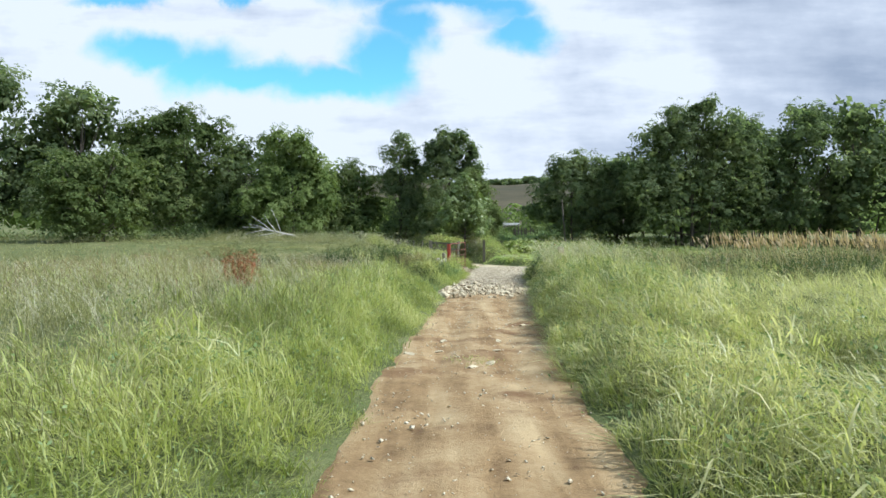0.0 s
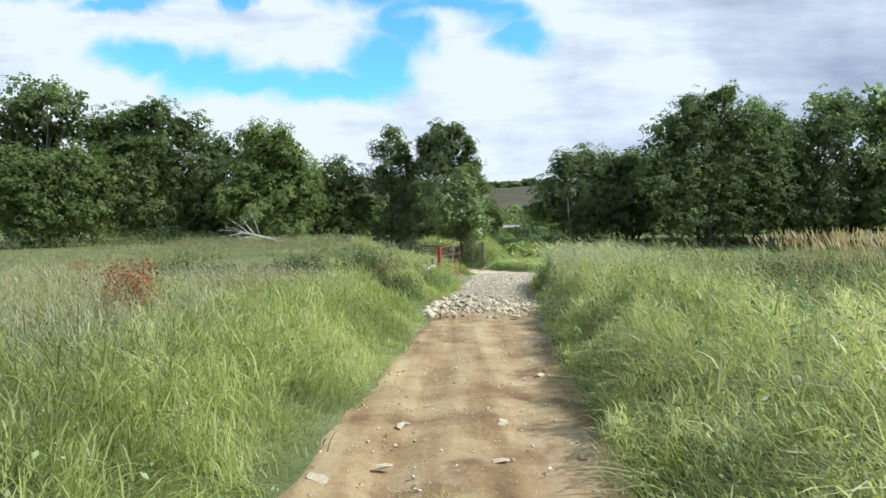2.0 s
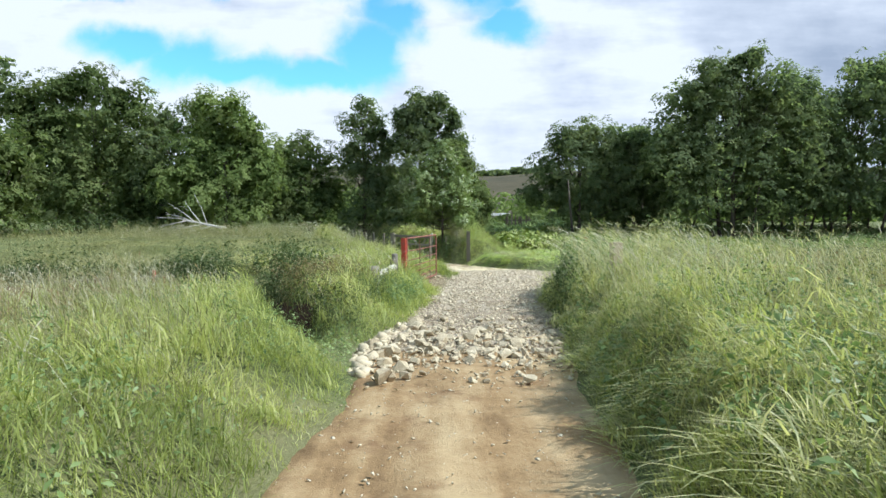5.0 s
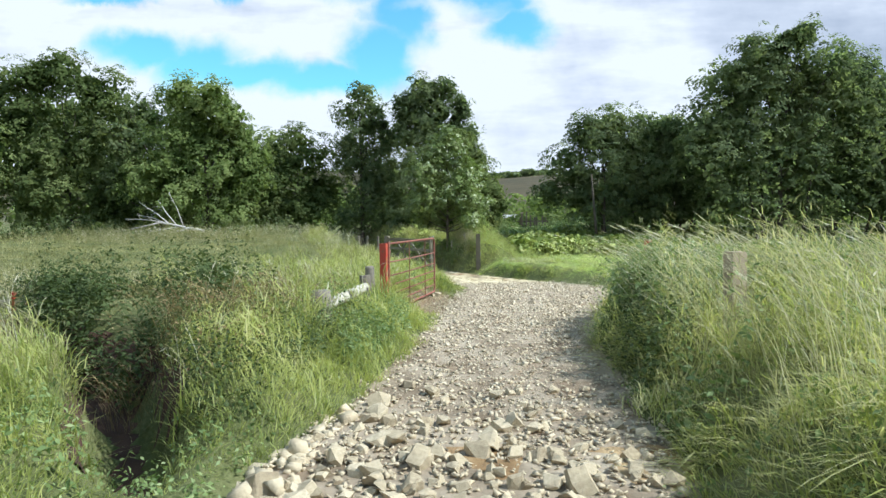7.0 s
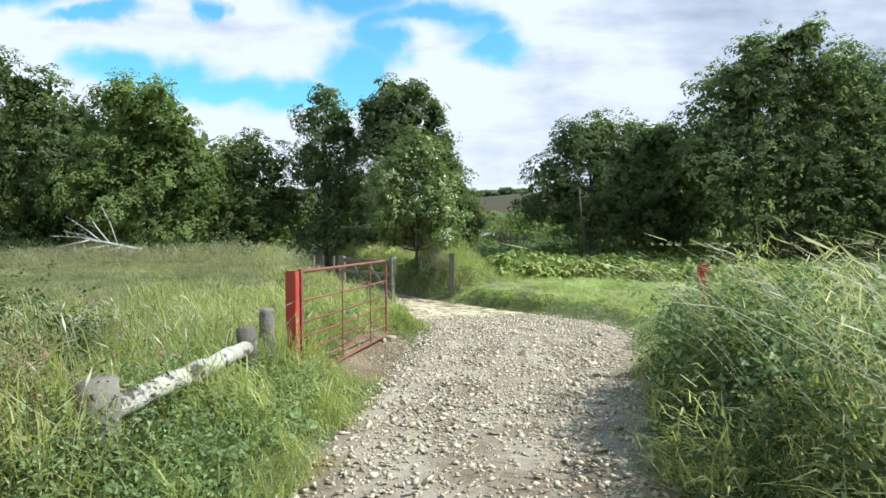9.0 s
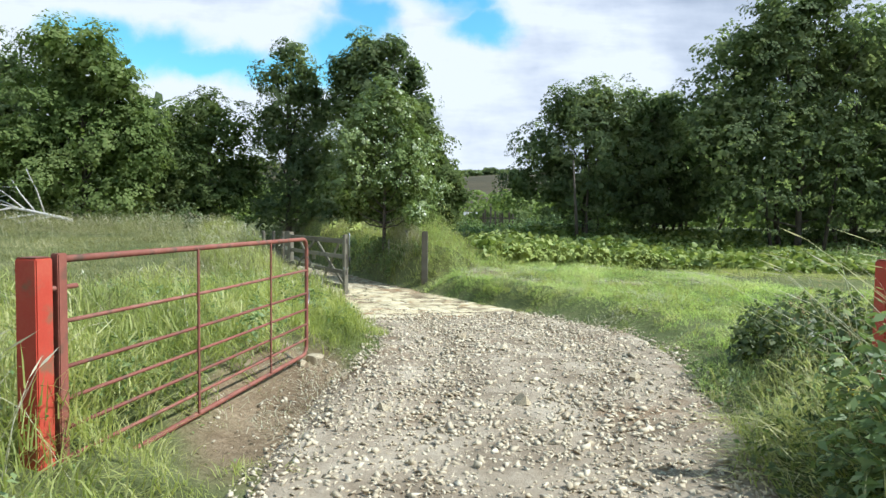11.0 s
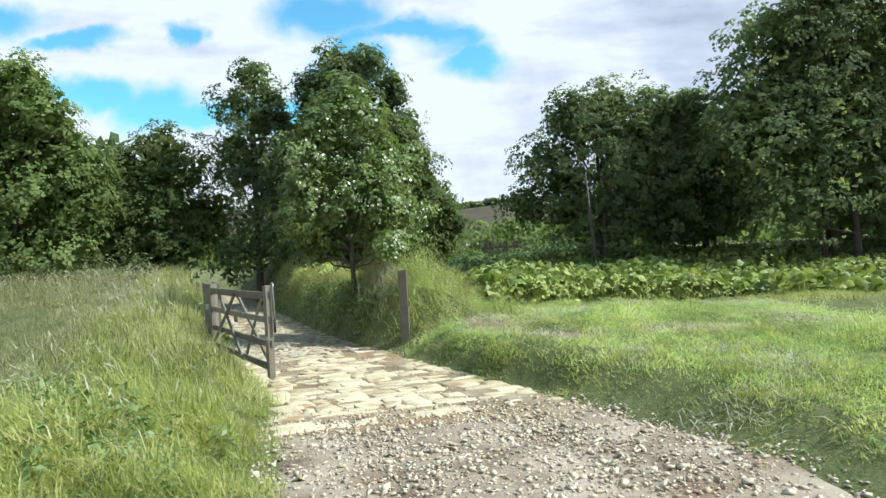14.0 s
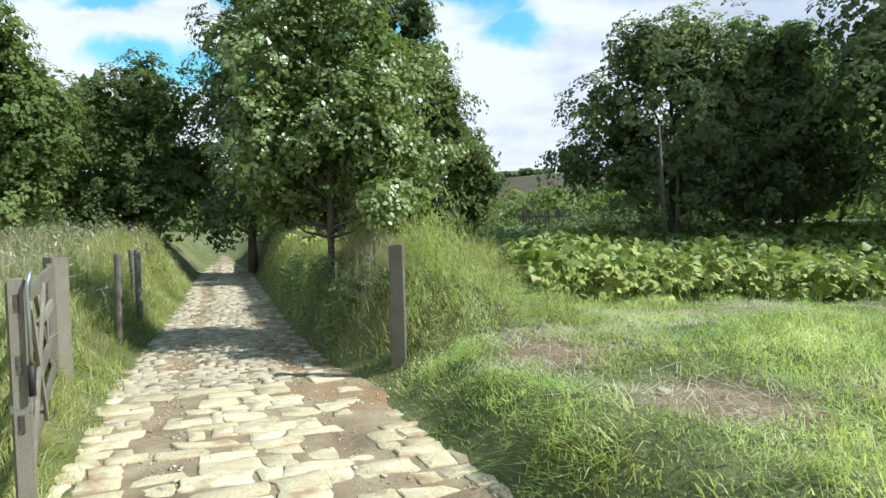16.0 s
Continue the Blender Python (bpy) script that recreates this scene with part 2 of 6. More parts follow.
M_SETT = surface("grey_buff_sett", [(0.14, (0.190, 0.152, 0.094)), (0.42, (0.375, 0.320, 0.212)), (0.82, (0.570, 0.505, 0.355))], 5.0, 0.88, fine=50, bump=0.6, dist=0.010, per="island",
                 second=((0.22, 0.165, 0.100), 2.6, 0.54, 0.70))
M_SLAB = surface("buff_paving_stone", [(0.16, (0.270, 0.208, 0.115)), (0.40, (0.500, 0.418, 0.250)), (0.80, (0.710, 0.620, 0.415))], 5.0, 0.88, fine=40, bump=0.9, dist=0.016,
                 second=((0.36, 0.250, 0.130), 3.1, 0.54, 0.70))


WORN = ((4.05, 40.2, 0.48, 0.85), (4.90, 38.3, 0.62, 0.50), (1.02, 29.7, 0.46, 1.60), (6.7, 42.9, 1.4, 0.30), (7.0, 38.6, 0.8, 0.3), (5.9, 36.4, 0.5, 0.25))


def ground_material():
    m, n, out = material("meadow_soil")
    pos = n.add("ShaderNodeNewGeometry").outputs["Position"]
    sp = n.add("ShaderNodeSeparateXYZ", {0: pos})
    big, mid, tiny = n.noise(pos, 0.11, 4.0), n.noise(pos, 1.3, 5.0), n.noise(pos, 22.0, 5.0, 0.7)
    near = n.ramp(n.math("ADD", n.math("MULTIPLY", mid, 0.55), n.math("MULTIPLY", tiny, 0.45)),
                  [(0.28, (0.055, 0.064, 0.024)), (0.48, (0.120, 0.138, 0.050)), (0.66, (0.210, 0.208, 0.092))])
    near = n.mix(n.span(big, 0.52, 0.68), near, (0.20, 0.175, 0.09))
    worn_soil = None
    wavy = n.vmath("ADD", pos, n.vmath("MULTIPLY", n.vmath("SUBTRACT", n.add("ShaderNodeTexNoise", {"Vector": pos, "Scale": 1.6, "Detail": 5.0}).outputs["Color"], (0.5, 0.5, 0.5)), (0.9, 0.9, 0.0)))
    for a, b, c, d in WORN:
        r = n.vmath("LENGTH", n.vmath("DIVIDE", n.vmath("MULTIPLY", n.vmath("SUBTRACT", wavy, (a, b, 0.0)), (1.0, 1.0, 0.0)), (c, d, 1.0)))
        k = n.span(r, 1.5, 0.8)
        worn_soil = k if worn_soil is None else n.math("MAXIMUM", worn_soil, k)
    soil = n.ramp(n.math("ADD", n.math("MULTIPLY", mid, 0.5), n.math("MULTIPLY", tiny, 0.5)), [(0.3, (0.105, 0.072, 0.042)), (0.5, (0.220, 0.160, 0.096)), (0.68, (0.38, 0.295, 0.19))])
    near = n.mix(worn_soil, near, soil)
    moor = n.ramp(n.math("ADD", n.math("MULTIPLY", n.noise(pos, 0.006, 5.0), 0.6), n.math("MULTIPLY", n.noise(pos, 0.05, 5.0), 0.4)),
                  [(0.36, (0.040, 0.042, 0.022)), (0.50, (0.075, 0.064, 0.036)), (0.64, (0.105, 0.086, 0.050))])
    col = n.mix(n.span(sp.outputs[1], 150.0, 300.0), near, moor)
    bp = n.add("ShaderNodeBump", {"Height": n.math("ADD", tiny, mid), "Strength": 0.8, "Distance": 0.05})
    bs = n.add("ShaderNodeBsdfPrincipled", {"Base Color": col, "Roughness": 0.95, "Normal": bp.outputs[0], "Specular IOR Level": 0.15})
    n.t.links.new(bs.outputs[0], out.inputs[0])
    return m


def track_material(name, stops, streaks, stain, stain_lo=0.55):
    """Packed earth: streaks run along the track (y), grit at two scales."""
    m, n, out = material(name)
    pos = n.add("ShaderNodeNewGeometry").outputs["Position"]
    long = n.noise(n.vmath("MULTIPLY", pos, (3.2, 0.30, 1.0)), 1.0, 5.0)
    blot, grit, tiny = n.noise(pos, 1.7, 6.0), n.noise(pos, 17.0, 5.0, 0.7), n.noise(pos, 95.0, 3.0, 0.7)
    fac = n.math("ADD", n.math("ADD", n.math("MULTIPLY", long, streaks), n.math("MULTIPLY", blot, 0.75 - streaks)),
                 n.math("ADD", n.math("MULTIPLY", grit, 0.15), n.math("MULTIPLY", tiny, 0.10)))
    col = n.mix(n.span(n.noise(pos, 0.9, 6.0, 0.65), stain_lo, stain_lo + 0.17), n.ramp(fac, stops), stain)
    bp = n.add("ShaderNodeBump", {"Height": n.math("ADD", n.math("MULTIPLY", grit, 1.0), n.math("ADD", n.math("MULTIPLY", tiny, 0.5), blot)), "Strength": 0.7, "Distance": 0.025})
    bs = n.add("ShaderNodeBsdfPrincipled", {"Base Color": col, "Roughness": 0.93, "Normal": bp.outputs[0], "Specular IOR Level": 0.2})
    n.t.links.new(bs.outputs[0], out.inputs[0])
    return m


M_GROUND = ground_material()
M_DIRT = track_material("sandy_earth", [(0.36, (0.128, 0.074, 0.034)), (0.47, (0.290, 0.188, 0.090)), (0.60, (0.450, 0.328, 0.178))], 0.42, (0.190, 0.108, 0.052), 0.52)
M_GRIT = track_material("stony_grit", [(0.385, (0.165, 0.124, 0.080)), (0.48, (0.290, 0.232, 0.160)), (0.585, (0.420, 0.352, 0.258))], 0.20, (0.235, 0.160, 0.095))
M_BED = track_material("brown_silt", [(0.34, (0.130, 0.092, 0.052)), (0.48, (0.270, 0.205, 0.122)), (0.62, (0.420, 0.345, 0.220))], 0.25, (0.29, 0.170, 0.082), 0.50)
M_MUD = track_material("wet_bank", [(0.32, (0.030, 0.020, 0.014)), (0.5, (0.085, 0.048, 0.034)), (0.66, (0.15, 0.085, 0.06))], 0.1, (0.05, 0.035, 0.022))


# ---------- mesh helpers ----------
def fast_mesh(name, verts, quads=None, tris=None, mat=None, smooth=False):
    verts = np.asarray(verts, dtype=np.float32)
    quads = np.zeros((0, 4), np.int32) if quads is None else np.asarray(quads, dtype=np.int32)
    tris = np.zeros((0, 3), np.int32) if tris is None else np.asarray(tris, dtype=np.int32)
    me = bpy.data.meshes.new(name)
    me.vertices.add(len(verts))
    me.vertices.foreach_set("co", verts.ravel())
    loops = np.concatenate([quads.ravel(), tris.ravel()])
    me.loops.add(len(loops))
    me.loops.foreach_set("vertex_index", loops)
    count = np.concatenate([np.full(len(quads), 4), np.full(len(tris), 3)]).astype(np.int32)
    me.polygons.add(len(count))
    me.polygons.foreach_set("loop_start", np.concatenate([[0], np.cumsum(count)[:-1]]).astype(np.int32))
    if smooth:
        me.polygons.foreach_set("use_smooth", np.ones(len(count), bool))
    me.update(calc_edges=True)
    if mat:
        me.materials.append(mat)
    return me


def put(name, me, parent=None, label="", at=None):
    ob = new(name, me)
    if parent:
        ob.parent = parent
    if at is not None:
        ob.matrix_basis = at
    return tagged(ob, label)


def part(name, bm, mat, parent, label="", at=None, smooth=False):
    me = bpy.data.meshes.new(name)
    bm.to_mesh(me)
    bm.free()
    me.materials.append(mat)
    if smooth:
        me.polygons.foreach_set("use_smooth", np.ones(len(me.polygons), bool))
    return put(name, me, parent, label, at)


def thing(name, x, y, z, label, category, group="", turn=0.0, kind=""):
    ob = new(name)
    ob.matrix_basis = pose(x, y, z, 0, 0, turn)
    return tagged(ob, label, category, group, kind)


def box(w, d, h, bevel=0.008, base=True, wear=0.0, seed=0):
    """A bevelled box, its foot at z = 0 (or centred), with slightly worn corners."""
    bm = bmesh.new()
    bmesh.ops.create_cube(bm, size=1.0)
    rng = random.Random(seed)
    for v in bm.verts:
        v.co = Vector((v.co.x * w, v.co.y * d, (v.co.z + (0.5 if base else 0.0)) * h))
        v.co += Vector((rng.uniform(-wear, wear), rng.uniform(-wear, wear), rng.uniform(-wear, wear)))
    bmesh.ops.bevel(bm, geom=bm.edges[:], offset=bevel, segments=2, affect="EDGES")
    return bm


def tube_arrays(pts, radii, sides=8, cap=True):
    """A tapered tube along points, as vertices, quads and triangles."""
    pts = [Vector(p) for p in pts]
    V, Q, T = [], [], []
    side = None
    for i, p in enumerate(pts):
        a, b = pts[max(i - 1, 0)], pts[min(i + 1, len(pts) - 1)]
        d = (b - a).normalized()
        if side is None:
            side = d.orthogonal().normalized()
        side = (side - d * side.dot(d)).normalized()
        up = d.cross(side)
        for k in range(sides):
            an = 2 * math.pi * k / sides
            V.append(p + (side * math.cos(an) + up * math.sin(an)) * radii[i])
    for i in range(len(pts) - 1):
        for k in range(sides):
            k2 = (k + 1) % sides
            Q.append((i * sides + k, i * sides + k2, (i + 1) * sides + k2, (i + 1) * sides + k))
    if cap:
        for i, flip in ((0, True), (len(pts) - 1, False)):
            c = len(V)
            V.append(pts[i])
            for k in range(sides):
                a, b = i * sides + k, i * sides + (k + 1) % sides
                T.append((c, b, a) if flip else (c, a, b))
    return V, Q, T


def tubes(name, runs, mat, parent=None, label="", at=None, sides=8):
    """One mesh of several tubes, each (points, radii)."""
    V, Q, T = [], [], []
    for pts, radii in runs:
        v, q, t = tube_arrays(pts, radii, sides)
        o = len(V)
        V += [tuple(p) for p in v]
        Q += [tuple(i + o for i in f) for f in q]
        T += [tuple(i + o for i in f) for f in t]
    return put(name, fast_mesh(name, V, Q, T, mat, True), parent, label, at)


def lattice(x, y, scale, seed=0):
    """Smooth value noise, 0 to 1, for arrays."""
    x, y = np.asarray(x, float) * scale + seed * 17.3, np.asarray(y, float) * scale - seed * 9.1
    i, j = np.floor(x), np.floor(y)
    f, g = x - i, y - j
    f, g = f * f * (3 - 2 * f), g * g * (3 - 2 * g)

    def hsh(a, b):
        h = np.sin(a * 127.1 + b * 311.7 + seed * 74.7) * 43758.5453
        return h - np.floor(h)
    return (hsh(i, j) * (1 - f) + hsh(i + 1, j) * f) * (1 - g) + (hsh(i, j + 1) * (1 - f) + hsh(i + 1, j + 1) * f) * g


def step(a, b, v):
    v = np.clip((np.asarray(v, float) - a) / (b - a), 0, 1)
    return v * v * (3 - 2 * v)


# ---------- the lie of the land ----------
RY = [-40, 0, 4.6, 8.1, 13.3, 17.8, 20.2, 23.1, 24.7, 28.7, 31.0, 33.0, 36.7, 38.9, 41.0, 45.0, 48.5, 56.0, 70.0, 95.0]
RL = [-1.6, -0.9, -0.76, -0.62, -0.33, 0.05, 0.0, 0.56, 0.84, 1.39, 1.70, 1.75, 1.10, 0.30, -0.45, -1.70, -2.75, -5.2, -9.6, -18.0]
RR = [0.6, 1.15, 1.25, 1.44, 1.92, 2.40, 2.60, 2.99, 3.12, 4.35, 4.95, 5.10, 3.80, 2.88, 2.10, 0.55, -0.60, -3.1, -7.6, -16.0]
ZY = [-40, 0, 5, 8, 10, 13, 18, 20, 22, 25, 28.7, 31.6, 34, 37, 40, 45, 56, 75, 95]
ZZ = [0.30, -0.02, -0.11, -0.20, -0.29, -0.41, -0.53, -0.57, -0.52, -0.47, -0.54, -0.57, -0.66, -0.79, -0.87, -0.92, -0.95, -0.9, -0.6]
DITCH_X = [-60, -14, -7.0, -4.5, -2.9, -2.1, -1.5, -0.8]
DITCH_Y = [27.2, 25.6, 25.1, 24.7, 24.0, 23.2, 22.0, 20.9]


def road_left(y):
    return np.interp(y, RY, RL)


def road_right(y):
    return np.interp(y, RY, RR)


def road_z(y):
    return np.interp(y, ZY, ZZ)


def off_road(x, y):
    """Metres outside the track's edge; negative on it."""
    return np.maximum(road_left(y) - x, x - road_right(y))


def ditch(x, y):
    """How deep the stream's cutting is, 0 to 1."""
    d = np.abs(y - np.interp(x, DITCH_X, DITCH_Y)) / np.interp(x, [-5, -2.5, -0.5], [0.9, 1.25, 1.0])
    return (1 - step(0.30, 1.0, d)) * (1 - 0.88 * step(-1.15, -0.35, x))


def trodden(x, y):
    """The bare strip on the track side of the open red gate, 0 to 1."""
    gate_x = 0.30 + 0.222 * (y - 27.46)
    return step(-0.18, 0.02, x - gate_x) * step(27.7, 28.3, y) * (1 - step(30.9, 31.5, y)) * (1 - step(0.5, 0.9, x - gate_x))


def height(x, y):
    x, y = np.asarray(x, float), np.asarray(y, float)
    zr = road_z(y)
    out = off_road(x, y)
    left = np.interp(y, [-40, 0, 15, 24, 30, 38, 43, 48, 56, 90, 160], [0.4, 0.10, 0.0, -0.12, -0.30, -0.35, 0.0, 0.2, 0.32, 0.5, -0.2])
    right = np.interp(y, [-40, 0, 15, 24, 29, 36, 44, 49, 58, 75, 160], [0.4, 0.12, 0.08, -0.05, -0.35, -0.46, -0.45, -0.45, 0.15, 0.35, -0.4])
    right = right - 0.045 * np.clip(x - 6, 0, 10) * step(34, 40, y) * (1 - step(50, 60, y))
    side = np.where(x < (road_left(y) + road_right(y)) / 2, left, right)
    verge = np.where(x < (road_left(y) + road_right(y)) / 2, 1.3, 0.8)
    h = zr + (side - zr) * step(0.0, 1.0, out / verge) - 0.07 * (1 - step(-0.25, 0.05, out))
    bank = x - road_right(y)
    h = h + 0.66 * step(-0.10, 0.42, bank) * (1 - step(1.6, 2.6, bank)) * step(41.1, 42.3, y) * (1 - step(62, 75, y))
    h = h - 0.26 * np.exp(-((x - 2.80) / 0.55) ** 2 - ((y - 40.8) / 0.55) ** 2)
    h = h + 0.11 * step(0.20, 0.45, bank) * (1 - step(0.9, 2.0, bank)) * step(35.4, 36.2, y) * (1 - step(38.2, 39.2, y))
    h = h + (lattice(x, y, 0.55, 3) - 0.5) * 0.16 * step(0.2, 1.5, out) + (lattice(x, y, 1.9, 4) - 0.5) * 0.05 * step(0.1, 0.6, out)
    h = h - 0.95 * ditch(x, y) - 0.15 * np.exp(-((x - 0.45 - 0.222 * (y - 27.46)) / 0.55) ** 2) * step(27.4, 28.2, y) * (1 - step(30.9, 31.8, y))
    hill = 66.0 * step(230, 1150, y + 0.25 * np.abs(x)) * (0.80 + 0.35 * lattice(x, y, 0.0021, 5)) + 10 * step(150, 260, y) * lattice(x, y, 0.006, 6)
    side_hill = 55.0 * step(180, 900, np.abs(x)) * (0.7 + 0.5 * lattice(x, y, 0.003, 8))
    return h + np.maximum(hill, side_hill * step(-2000, 300, y))


def ground_at(x, y):
    return float(height(x, y))


def spread(a, b, stepping, lo, hi, grow):
    mid = list(np.arange(a, b + 1e-6, stepping))
    s, v = stepping, b
    while v < hi:
        s *= grow
        v += s
        mid.append(v)
    s, v = stepping, a
    while v > lo:
        s *= grow
        v -= s
        mid.insert(0, v)
    return np.array(mid)


def grid_mesh(name, X, Y, Z, mat):
    n, m = X.shape
    idx = np.arange(n * m).reshape(n, m)
    q = np.stack([idx[:-1, :-1], idx[:-1, 1:], idx[1:, 1:], idx[1:, :-1]], -1).reshape(-1, 4)
    return fast_mesh(name, np.stack([X, Y, Z], -1).reshape(-1, 3), q, None, mat, True)


def build_ground():
    X, Y = np.meshgrid(spread(-4, 8, 0.2, -2600, 2600, 1.14), spread(0, 57, 0.2, -700, 2600, 1.16))
    tagged(put("ground", grid_mesh("ground", X, Y, height(X, Y), M_GROUND)),
           "rough green meadow rolling away to a brown moorland hill", "ground", kind="structure")


def build_road(name, y0, y1, mat, label, ruts, rough, lift):
    ys = np.arange(y0, y1 + 1e-6, 0.12)
    s = np.linspace(-0.13, 1.13, 44)
    S, Y = np.meshgrid(s, ys)
    wob = 0.16 * (lattice(S * 3, Y, 0.9, 11) - 0.5)
    L, R = road_left(Y) - 0.05, road_right(Y) + 0.05
    X = L + (R - L) * S + wob
    inside = np.clip(np.minimum(S, 1 - S) * (R - L), -1, 1)
    Z = road_z(Y) + lift - 0.16 * (1 - step(-0.45, 0.10, inside))
    for c in (0.27, 0.73):
        Z = Z - ruts * np.exp(-((S - c) / 0.09) ** 2) * (0.5 + lattice(S, Y, 0.4, 13))
    Z = Z + rough * ((lattice(X, Y, 2.3, 14) - 0.5) + 0.6 * (lattice(X, Y, 6.1, 15) - 0.5))
    tagged(put(name, grid_mesh(name, X, Y, Z, mat)), label, "track", kind="structure")


build_ground()
build_road("road_earth", -8.0, 21.2, M_DIRT, "sandy brown earth farm track with faint wheel ruts", 0.03, 0.035, 0.0)
build_road("road_gravel", 20.3, 35.9, M_GRIT, "pale stony gravel stretch of the farm track", 0.010, 0.014, 0.004)
build_road("road_silt", 34.7, 90.0, M_BED, "brown silt bed under the stone-paved track", 0.006, 0.008, 0.005)


# ---------- foliage builders ----------
RNG = np.random.default_rng(7)


def blades(name, x, y, h, w, mat, lean=(-0.25, 0.0), curl=0.5, segs=2, z=None, push=None):
    """Grass as one mesh: each blade a bent, tapering strip."""
    n = len(x)
    z = height(x, y) - 0.03 if z is None else z
    bend = np.stack([RNG.normal(lean[0], curl * 0.55, n), RNG.normal(lean[1], curl * 0.55, n)], -1) * h[:, None]
    gust = np.stack([lattice(x, y, 2.6, 81) - 0.5, lattice(x, y, 2.6, 82) - 0.5], -1) + 0.7 * np.stack([lattice(x, y, 0.7, 83) - 0.5, lattice(x, y, 0.7, 84) - 0.5], -1)
    bend = bend + gust * (h * 0.95)[:, None]
    if push is not None:
        bend = bend + push * h[:, None]
    flop = RNG.random(n) < 0.28
    fa = RNG.uniform(0, 2 * np.pi, n)
    bend = bend + np.stack([np.cos(fa), np.sin(fa)], -1) * (flop * h * RNG.uniform(0.4, 1.1, n))[:, None]
    an = np.arctan2(bend[:, 1], bend[:, 0]) + np.pi / 2 + RNG.normal(0, 0.55, n)
    side = np.stack([np.cos(an), np.sin(an), np.zeros(n)], -1) * (w * 0.5)[:, None]
    base = np.stack([x, y, z], -1)
    levels = {1: [0.0, 1.0], 2: [0.0, 0.55, 1.0], 3: [0.0, 0.40, 0.75, 1.0]}[segs]
    droop = np.clip(0.10 + 0.42 * np.hypot(bend[:, 0], bend[:, 1]) / np.maximum(h, 1e-3), 0, 0.72)
    rows = []
    for u in levels:
        c = base.copy()
        c[:, :2] += bend * u ** 1.5
        c[:, 2] += h * 1.12 * (u - droop * u * u)
        rows.append((c, u))
    if segs == 3:
        (a, _), (b, _), (d, _), (t, _) = rows
        V = np.stack([a - side, a + side, b + side * 0.95, b - side * 0.95, d + side * 0.7, d - side * 0.7, t], 1).reshape(-1, 3)
        o = np.arange(n)[:, None] * 7
        return fast_mesh(name, V, np.concatenate([o + np.array([[0, 1, 2, 3]]), o + np.array([[3, 2, 4, 5]])]), o + np.array([[5, 4, 6]]), mat)
    if segs == 2:
        (a, _), (b, _), (t, _) = rows
        V = np.stack([a - side, a + side, b + side * 0.8, b - side * 0.8, t], 1).reshape(-1, 3)
        o = np.arange(n)[:, None] * 5
        return fast_mesh(name, V, o + np.array([[0, 1, 2, 3]]), o + np.array([[3, 2, 4]]), mat)
    (a, _), (t, _) = rows
    V = np.stack([a - side, a + side, t], 1).reshape(-1, 3)
    o = np.arange(n)[:, None] * 3
    return fast_mesh(name, V, None, o + np.array([[0, 1, 2]]), mat)


def leaf_cards(centres, normals, size, rng, slim=0.33):
    """Kite-shaped leaves, slightly folded, round given centres."""
    n = len(centres)
    r = rng.normal(size=(n, 3))
    normals = normals / np.maximum(np.linalg.norm(normals, axis=1, keepdims=True), 1e-6)
    a = np.cross(normals, r)
    a /= np.maximum(np.linalg.norm(a, axis=1, keepdims=True), 1e-6)
    b = np.cross(normals, a)
    s = (size * rng.uniform(0.65, 1.35, n))[:, None]
    V = np.stack([centres - a * s * 0.5, centres + b * s * slim + normals * s * 0.10, centres + a * s * 0.5, centres - b * s * slim + normals * s * 0.10], 1)
    q = np.arange(n)[:, None] * 4 + np.array([[0, 1, 2, 3]])
    return V.reshape(-1, 3), q


def own_lobes(H, wide, low, shape, rng):
    """Lobes for a tree that has no set outline: a full dome with shoulders and a broken top."""
    out = []
    for k in range(24):
        f = 0.10 + 0.82 * (k + rng.uniform(0, 1)) / 24
        reach = 0.5 * wide * (0.80 + 0.20 * min(f / 0.35, 1.0) if f < 0.35 else math.sqrt(max(1 - ((f - 0.35) / 0.70) ** 2, 0.02)))
        r = wide * rng.uniform(0.13, 0.20) * (1.0 if f < 0.75 else 0.8)
        a = rng.uniform(0, 2 * math.pi)
        q = max(reach - r * 0.8, 0.0) * rng.uniform(0.6, 1.05)
        out.append((q * math.cos(a), max(low + (H - low) * f, r * 0.7), r, q * math.sin(a)))
    out.append((rng.uniform(-0.1, 0.1) * wide, H - 0.10 * wide, 0.11 * wide, 0.0))
    return out


SPRAY = 22


